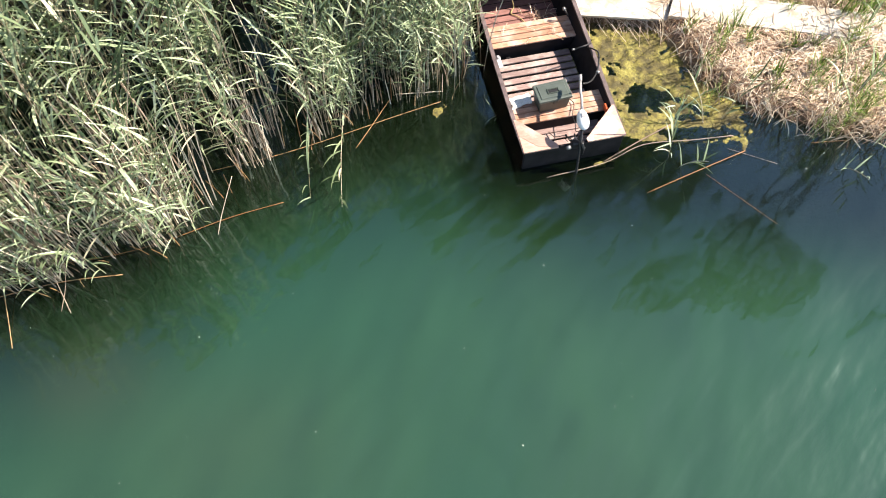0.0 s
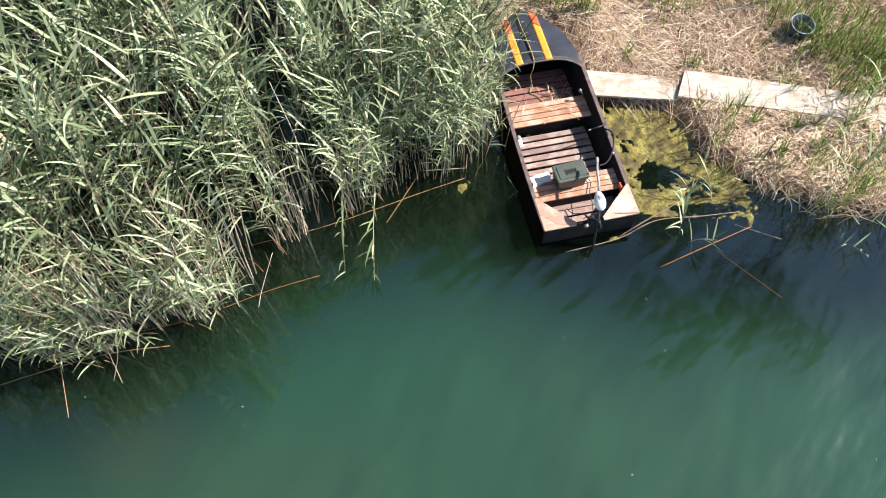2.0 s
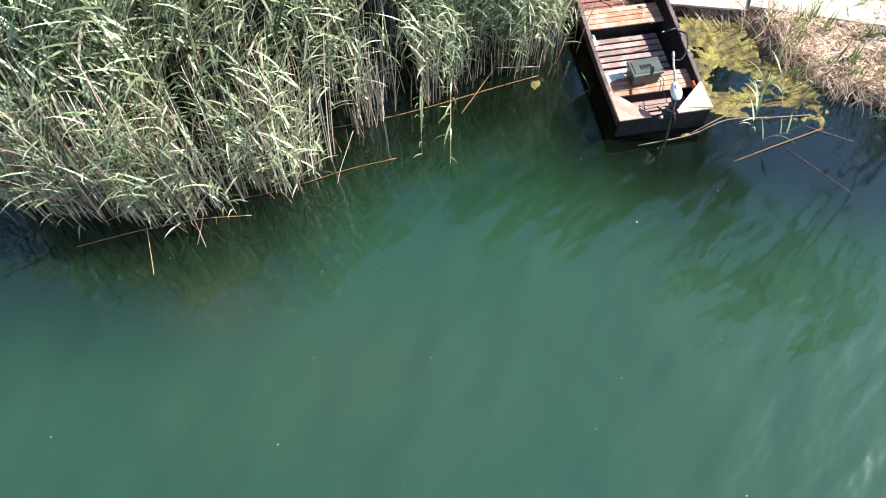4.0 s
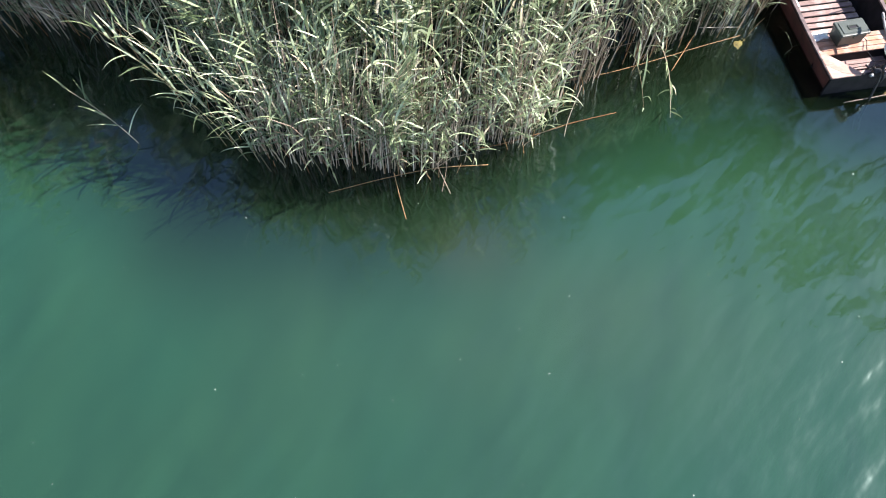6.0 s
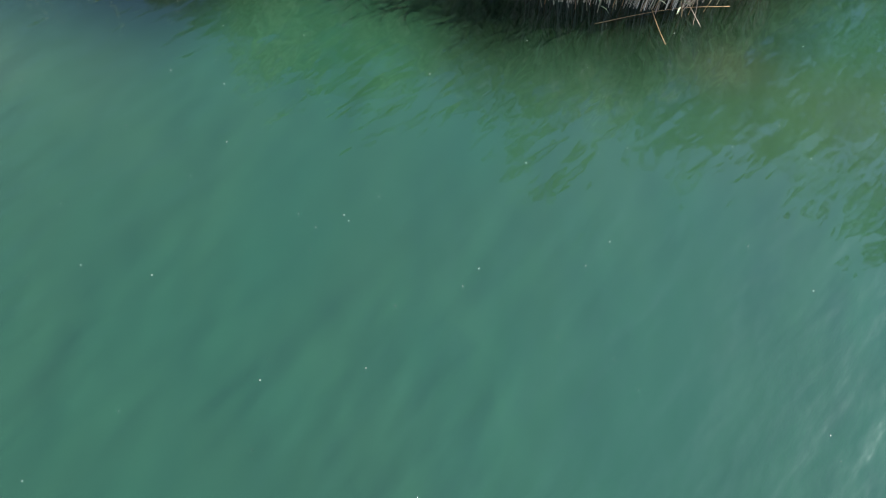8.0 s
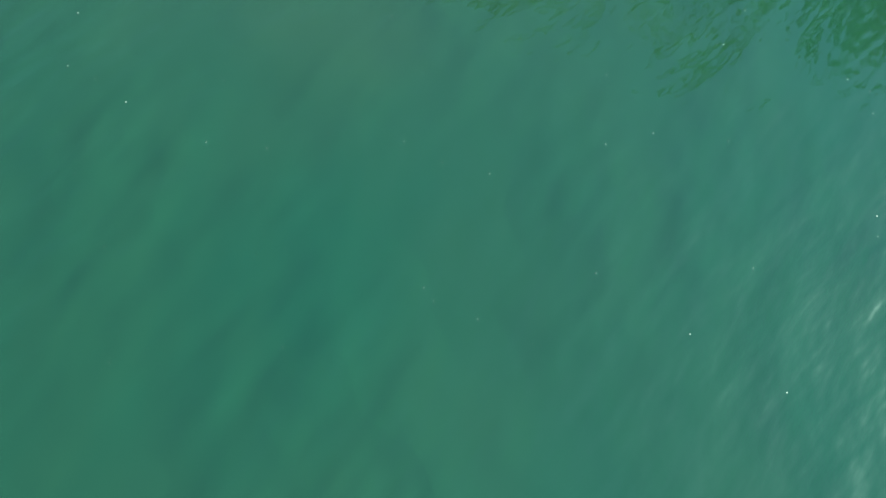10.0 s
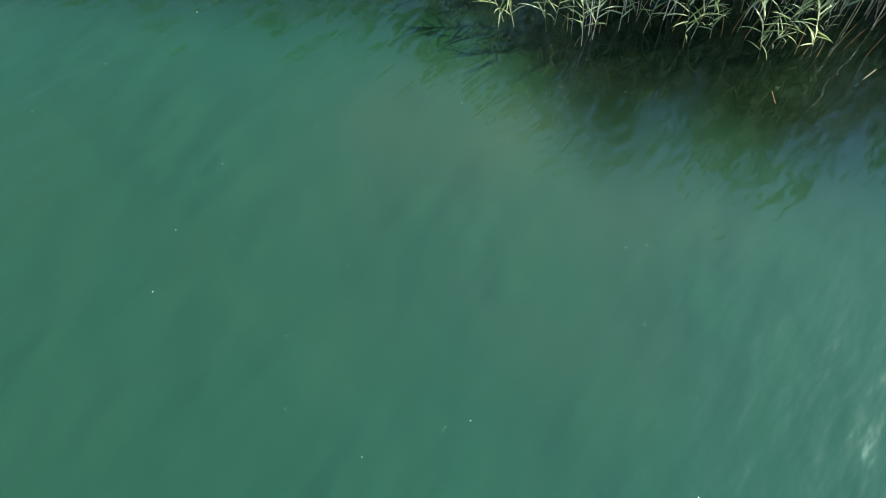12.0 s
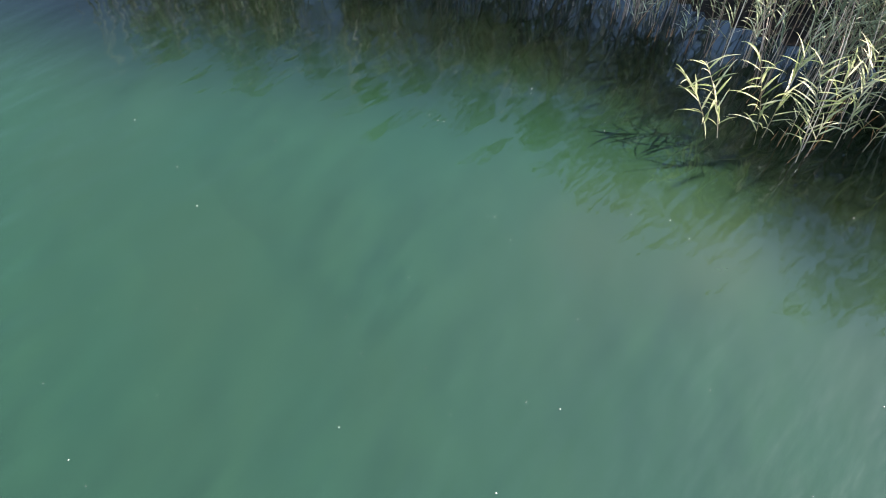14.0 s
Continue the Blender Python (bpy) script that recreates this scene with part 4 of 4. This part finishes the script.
lock = new("rowlock")
lock.matrix_world = BOAT
tagged(lock, "small metal rowlock on the inside of the boat's gunwale", "rowlock")
bar("pin", [(1.03, 1.80, 0.28), (0.985, 1.83, 0.36)], 0.010, BLACK, lock)
bar("cap", [(0.985, 1.83, 0.36), (0.97, 1.845, 0.385)], [0.022, 0.017], STEEL, lock)
cleat = new("cleat")
cleat.matrix_world = BOAT
tagged(cleat, "white plastic cleat on the boat's gunwale", "cleat")
part("plate", box_bm((0.05, 0.16, 0.012), (0.055, 1.27, 0.30), 0.004), WHITE, cleat)
part("horn", box_bm((0.03, 0.05, 0.03), (0.05, 1.33, 0.315), 0.006), GREYP, cleat)

# mooring rope on the deck and down to the floor
rope_pts = [(0.50, 3.27, 0.44), (0.49, 3.12, 0.50), (0.485, 2.9, 0.515), (0.50, 2.62, 0.515), (0.50, 2.35, 0.505), (0.485, 2.28, 0.40), (0.47, 2.30, 0.25), (0.50, 2.26, 0.10), (0.45, 2.18, 0.075), (0.53, 2.10, 0.075), (0.58, 1.99, 0.075)]
rope = bar("rope", spline(rope_pts, 8), 0.0065, ROPE, None, 6)
rope.matrix_world = BOAT
tagged(rope, "worn yellow mooring rope lying along the foredeck", "rope")

# dry straw on the front floor boards
ch = []
for k in range(46):
    a, l = rng.uniform(0, 6.28), rng.uniform(0.05, 0.22)
    u, v = (rng.gauss(0.78, 0.07), rng.gauss(2.06, 0.06)) if k < 26 else (rng.uniform(0.2, 0.85), rng.uniform(1.6, 2.3))
    zz = 0.075 if v > 1.9 else 0.23
    vv, ff = tube([(u, v, zz + 0.004), (u + math.cos(a) * l * 0.5, v + math.sin(a) * l * 0.5, zz + rng.uniform(0.01, 0.05)), (u + math.cos(a) * l, v + math.sin(a) * l * 0.9, zz + 0.004)], 0.0035, 3, False)
    ch.append((np.array([BOAT @ Vector(p) for p in vv]), ff))
tagged(joined("straw_wisps", ch, STRAW), "yellow dry reed wisps scattered on the boat's boards", "straw", kind="stuff")


# ---------------------------------------------------------------- bank things
def board(pts, z0, z1, thick, tilt, label):
    """A plank given by its four corners, seen from above, counter-clockwise."""
    bm = bmesh.new()
    n = 18
    rows = []
    for i in range(n + 1):
        s = i / n
        a = Vector(pts[0]).lerp(Vector(pts[1]), s)
        b = Vector(pts[3]).lerp(Vector(pts[2]), s)
        wob = 0.006 * noise.noise((s * 6, z0, 3))
        z = z0 + (z1 - z0) * s
        rows.append([bm.verts.new(q) for q in ((a.x, a.y + wob, z), (b.x, b.y + wob, z + tilt), (b.x, b.y + wob, z + tilt - thick), (a.x, a.y + wob, z - thick))])
    for p, q in zip(rows, rows[1:]):
        for k in range(4):
            bm.faces.new((p[k], q[k], q[(k + 1) % 4], p[(k + 1) % 4]))
    bm.faces.new(rows[0])
    bm.faces.new(rows[-1][::-1])
    bmesh.ops.recalc_face_normals(bm, faces=bm.faces)
    return tagged(part("plank", bm, BOARD), label, "plank", "walkway planks")


board([(0.62, 2.11), (1.84, 2.0), (1.90, 2.36), (0.60, 2.52)], 0.175, 0.185, 0.03, 0.01, "bleached grey plank laid on the bank by the boat")
board([(1.84, 2.02), (4.6, 1.52), (4.75, 1.90), (1.99, 2.44)], 0.235, 0.26, 0.045, 0.02, "long bleached white plank lying on dry reeds")

bucket = new("bucket")
bucket.matrix_world = pose(3.56, 3.08, ground_z(3.56, 3.08) - 0.07, 9, 4, 0)
tagged(bucket, "dark blue plastic bucket with a pale rim standing in grass", "bucket")
v, f = [], []
for r, z in ((0.115, 0.0), (0.155, 0.27), (0.147, 0.27), (0.108, 0.02)):
    v += [(r * math.cos(t * math.pi / 16), r * math.sin(t * math.pi / 16), z) for t in range(32)]
for k in range(3):
    f += [(32 * k + t, 32 * k + (t + 1) % 32, 32 * k + 32 + (t + 1) % 32, 32 * k + 32 + t) for t in range(32)]
f += [tuple(range(31, -1, -1)), tuple(96 + t for t in range(32))]
ob = new("body", mesh_from("body", v, f, BLUE, True))
ob.parent = bucket
pts = [(0.157 * math.cos(t * math.pi / 16), 0.157 * math.sin(t * math.pi / 16), 0.272) for t in range(33)]
bar("rim", pts, 0.005, RIMBLUE, bucket, 6, "pale grey rim")

# straw litter on the bank
ch = []


def in_bank(x, y):
    return y - float(np.interp(x, WX, WY)) > 0.05


tries = 0
while len(ch) < 30000 and tries < 110000:
    tries += 1
    x, y = rng.uniform(-0.8, 6.0), rng.uniform(0.2, 5.6)
    if not in_bank(x, y) or (x < 0.75 and y < 3.35):
        continue
    low = y < 1.95
    if rng.random() > 0.6 + 0.7 * noise.noise((x * 0.8, y * 0.8, 7)) + (0.35 if low else 0):
        continue
    blond = not low and x < 1.7 + 0.5 * noise.noise((y, 2, 2))
    if low:
        a, l, r = rng.gauss(0.3, 1.3), rng.uniform(0.08, 0.34), rng.uniform(0.003, 0.0068)
    elif blond:
        a, l, r = rng.gauss(-0.9, 0.9), rng.uniform(0.12, 0.50), rng.uniform(0.002, 0.0048)
    else:
        a, l, r = rng.uniform(-3.2, 3.2), rng.uniform(0.04, 0.22), rng.uniform(0.0016, 0.0042)
        if rng.random() < 0.03:
            l, r = rng.uniform(0.3, 0.6), 0.005
    z = ground_z(x, y) + rng.uniform(0.003, 0.06 if low else 0.03)
    e = (x + math.cos(a) * l, y + math.sin(a) * l)
    ze = max(ground_z(*e), 0.0) + rng.uniform(0.0, 0.09 if low else 0.045)
    mid = ((x + e[0]) / 2 + rng.uniform(-0.03, 0.03), (y + e[1]) / 2 + rng.uniform(-0.03, 0.03), (z + ze) / 2 + rng.uniform(0, 0.03))
    vv, ff = tube([(x, y, z), mid, (*e, ze)], [r, r, r * 0.6], 3, False)
    ch.append((np.array(vv), ff))
tagged(joined("straw_litter", ch, STRAW), "thick litter of pale dry reed straw on the bank", "straw", kind="stuff")

# grass
ch = []


def blade(x, y, z, l, a, bend, w):
    v, f = [], []
    ang, r, h = 1.35, 0.0, 0.0
    for i in range(4):
        s = i / 3
        ww = w * (1 - s ** 1.5) / 2 + 0.0006
        px, py = x + math.cos(a) * r, y + math.sin(a) * r
        v += [(px - math.sin(a) * ww, py + math.cos(a) * ww, z + h), (px + math.sin(a) * ww, py - math.cos(a) * ww, z + h)]
        r += math.cos(ang) * l / 3
        h += math.sin(ang) * l / 3
        ang -= bend / 3
    for i in range(3):
        f.append((2 * i, 2 * i + 1, 2 * i + 3, 2 * i + 2))
    return np.array(v), f


TUFTS = [(4.02, 2.75, .30), (3.69, 2.93, .25), (4.62, 3.03, .45), (3.99, 2.06, .12), (4.96, 3.65, .5), (3.42, 1.19, .06), (3.77, 0.94, .10), (3.22, 1.53, .05),
         (2.42, 1.75, .05), (1.99, 3.77, .25), (0.41, 3.75, .15), (0.78, 3.55, .12), (4.5, 2.45, .35), (3.2, 4.2, .5), (4.2, 4.4, .6), (2.05, 1.85, .03),
         (2.7, 1.6, .04), (4.4, 1.2, .12), (5.4, 2.2, .5), (5.6, 1.0, .4), (1.3, 2.75, .04), (2.1, 2.55, .05), (3.3, 2.15, .05), (4.9, 4.8, .7), (3.45, 3.45, .18), (0.0, 3.9, .25), (2.55, 4.6, .35)]
gr = random.Random(31)
for k in range(22):
    gx0 = gr.uniform(2.15, 4.6)
    TUFTS.append((gx0, float(np.interp(gx0, WX, WY)) + gr.uniform(0.05, 1.1), gr.uniform(0.012, 0.03)))
TUFTS += [(4.35, 2.6, .12), (4.75, 2.5, .25), (3.85, 3.15, .14), (3.98, 1.66, .06)]
for tx, ty, spread in TUFTS:
    for k in range(int(4 + 430 * spread)):
        x, y = rng.gauss(tx, spread), rng.gauss(ty, spread * 0.8)
        if not in_bank(x, y):
            continue
        ch.append(blade(x, y, ground_z(x, y) - 0.01, rng.uniform(0.14, 0.50) * (1.25 if spread > 0.1 else 0.8), rng.uniform(0, 6.28), rng.uniform(0.3, 1.6), rng.uniform(0.007, 0.017)))
tagged(joined("grass", ch, GRASS), "green grass tufts growing through straw", "grass", kind="stuff")


# dead stalks and green shoots along the foot of the straw bank
er = random.Random(77)
sticks, shoots = [], []
for k in range(260):
    ex = er.uniform(1.75, 5.0)
    ey = float(np.interp(ex, WX, WY)) + er.gauss(0.0, 0.14)
    length = er.uniform(0.2, 0.75)
    v, fcs = tube(stem_curve(length, er.uniform(0.3, 1.5), 3), [0.0055, 0.005, 0.004, 0.002], 3, False)
    sticks.append((place(np.array(v), ex, ey, max(ground_z(ex, ey), -0.05), er.gauss(-1.9, 1.0), 1.0), fcs))
for tx, ty, n, high in ((2.25, 1.35, 7, 0.7), (2.5, 1.75, 6, 0.6), (3.25, 0.75, 7, 0.8), (3.55, 0.45, 9, 0.9), (3.85, 0.62, 6, 0.8), (3.3, 0.3, 5, 0.6), (4.15, 0.5, 6, 0.7), (2.9, 0.72, 5, 0.5),
                        (3.75, 1.35, 6, 0.8), (4.05, 1.75, 8, 1.0), (2.0, 0.75, 6, 0.5), (2.3, 0.95, 5, 0.45), (4.5, 0.35, 6, 0.7)):
    for k in range(n):
        sv, sf, lv, lf = REEDS[er.randrange(len(REEDS))]
        ex, ey, turn, size = er.gauss(tx, 0.08), er.gauss(ty, 0.07), er.uniform(-3.1, 3.1), high * er.uniform(0.28, 0.5)
        z = max(ground_z(ex, ey), -0.06)
        shoots.append((place(lv, ex, ey, z, turn, size), lf))
        shoots.append((place(sv, ex, ey, z, turn, size), sf))
tagged(joined("dead_stalks", sticks, STRAW), "pale broken stalks hanging from the bank into the water", "straw", kind="stuff")
tagged(joined("young_shoots", shoots, GRASS), "fresh green reed shoots along the water's edge", "reeds", kind="stuff")


# ---------------------------------------------------------------- algae in the bay
def algae_patch(name, x0, x1, y0, y1, inside, label, step=0.022):
    nx, ny = int((x1 - x0) / step), int((y1 - y0) / step)
    idx, verts, faces = {}, [], []

    def vert(i, j):
        if (i, j) not in idx:
            x, y = x0 + i * step, y0 + j * step
            m = inside(x, y)
            z = -0.008 + 0.026 * max(0.0, min(1.0, 7 * m)) * (0.6 + 0.8 * abs(noise.noise((x * 9, y * 9, 5)))) + 0.006 * noise.noise((x * 30, y * 30, 1))
            idx[(i, j)] = len(verts)
            verts.append((x, y, z))
        return idx[(i, j)]

    for j in range(ny):
        for i in range(nx):
            if inside(x0 + (i + 0.5) * step, y0 + (j + 0.5) * step) > 0:
                faces.append((vert(i, j), vert(i + 1, j), vert(i + 1, j + 1), vert(i, j + 1)))
    return tagged(new(name, mesh_from(name, verts, faces, ALGAE, True)), label, "algae", kind="stuff")


def bay(x, y):
    m = min(x - 0.70 + 0.2 * (y - 0.4), 2.6 - x, y - 0.36 + 0.05 * (x - 1.2), 2.35 - y)
    n = noise.noise((x * 3.3, y * 3.3, 8))
    f = noise.noise((x * 11, y * 11, 6)) + 0.6 * noise.noise((x * 27, y * 27, 2))
    pool = math.hypot((x - 1.50) / 0.24, (y - 0.95) / 0.15) - 1.0
    gap = math.hypot((x - 1.98) / 0.36, (y - 0.46) / 0.09) - 1.0
    return min(m + 0.10 * n + 0.10 * f, 0.25 * (pool + 0.5 * n + 0.8 * f), 0.25 * (gap + 0.5 * n + 0.4 * f), 0.17 + 0.22 * n + 0.20 * f)


algae_patch("algae_mat", 0.5, 2.7, 0.2, 2.4, bay, "floating mat of yellow-green algae in shallow water")
algae_patch("algae_clump", 0.6, 1.15, -0.12, 0.3, lambda x, y: 0.10 - math.hypot((x - 0.86) * 0.8, (y - 0.08 - 0.3 * (x - 0.86)) * 1.9) + 0.10 * noise.noise((x * 12, y * 12, 5)), "small clump of yellow algae caught on a stalk")
algae_patch("algae_clump", -1.15, -0.65, 0.65, 1.0, lambda x, y: 0.13 - math.hypot(x + 0.9, (y - 0.8) * 1.3) + 0.10 * noise.noise((x * 9, y * 9, 3)), "small clump of yellow algae afloat")


# ---------------------------------------------------------------- fallen stalks afloat
def fallen(points, r, material, label):
    ob = bar("fallen_reed", spline([(x, y, z) for x, y, z in points], 5), r, material, None, 5)
    return tagged(ob, label, "reed stalk", "fallen reed stalks")


O = "orange-brown fallen reed stalk floating at the reeds' edge"
P = "pale dry fallen reed stalk lying on the water"
fallen([(-5.35, -1.22, .02), (-4.62, -1.12, .02), (-4.09, -1.0, .02), (-3.66, -0.84, .015), (-3.12, -0.60, .01), (-2.57, -0.41, .004)], 0.0042, WET, O)
fallen([(-5.97, -1.74, .004), (-5.25, -1.50, .03), (-4.7, -1.34, .015), (-4.13, -1.26, .004)], 0.004, WET, O)
fallen([(-5.23, -1.48, .10), (-5.13, -1.8, .03), (-5.03, -2.10, -.01)], 0.0045, WET, "red-brown reed stalk dipping into the water")
fallen([(-3.40, -0.02, .02), (-2.65, 0.20, .02), (-1.95, 0.48, .015), (-1.40, 0.72, .01), (-0.88, 0.92, .02)], 0.0034, WET, O)
fallen([(-1.83, 0.29, .0), (-1.66, 0.58, .03), (-1.47, 0.90, .08)], 0.0042, WET, O)
fallen([(-1.41, 1.02, .03), (-0.88, 1.06, .03)], 0.004, DRY, P)
fallen([(-5.00, -0.85, .38), (-4.78, -1.28, .16), (-4.56, -1.68, .0)], 0.004, DRY, P)
fallen([(-4.62, -1.15, .30), (-4.62, -1.42, .12), (-4.66, -1.66, .0)], 0.0035, DRY, P)
fallen([(-3.05, -0.30, .35), (-3.18, -0.62, .10), (-3.22, -0.80, .0)], 0.0035, DRY, P)
fallen([(0.27, -0.11, .003), (0.91, 0.07, .012), (1.37, 0.30, .03), (1.92, 0.36, .03), (2.40, 0.43, .015)], 0.005, DRY, P)
fallen([(0.91, 0.09, .012), (1.30, 0.33, .03), (1.70, 0.56, .05)], 0.007, DRY, P)
fallen([(1.34, -0.31, .003), (1.84, -0.08, .02), (2.49, 0.22, .02)], 0.0055, WET, "red-brown fallen reed stalk floating on the water")
fallen([(2.01, -0.08, .01), (2.66, -0.70, .0)], 0.0022, WET, O)
fallen([(2.30, 0.25, .02), (2.82, 0.06, .0)], 0.0022, DRY, P)
fallen([(3.25, 0.33, .01), (3.66, 0.36, .01)], 0.0045, WET, O)
fallen([(3.91, 0.40, .015), (4.5, 0.46, .02)], 0.0045, WET, O)
fallen([(-12.65, -1.20, .02), (-12.63, -1.44, -.01)], 0.0045, WET, "red-brown reed stalk dipping into the water")
fallen([(-11.45, -1.0, .01), (-11.25, -0.85, .03)], 0.005, DRY, P)

# tiny white specks scattered on the water
ch = []
for k in range(260):
    x, y = rng.uniform(-24, 4), rng.uniform(-9, 1.0)
    if y > front(x) - 0.2 or (x > -0.6 and y > 0):
        continue
    r = rng.uniform(0.0025, 0.0065)
    t0 = rng.uniform(0, 6.28)
    ch.append((np.array([(x + r * math.cos(t0 + t) * rng.uniform(.6, 1.3), y + r * math.sin(t0 + t), 0.004) for t in np.linspace(0, 5.3, 6)]), [(0, 1, 2, 3, 4, 5)]))
tagged(joined("floating_specks", ch, RAG), "tiny white specks scattered on the water", "specks", kind="stuff")
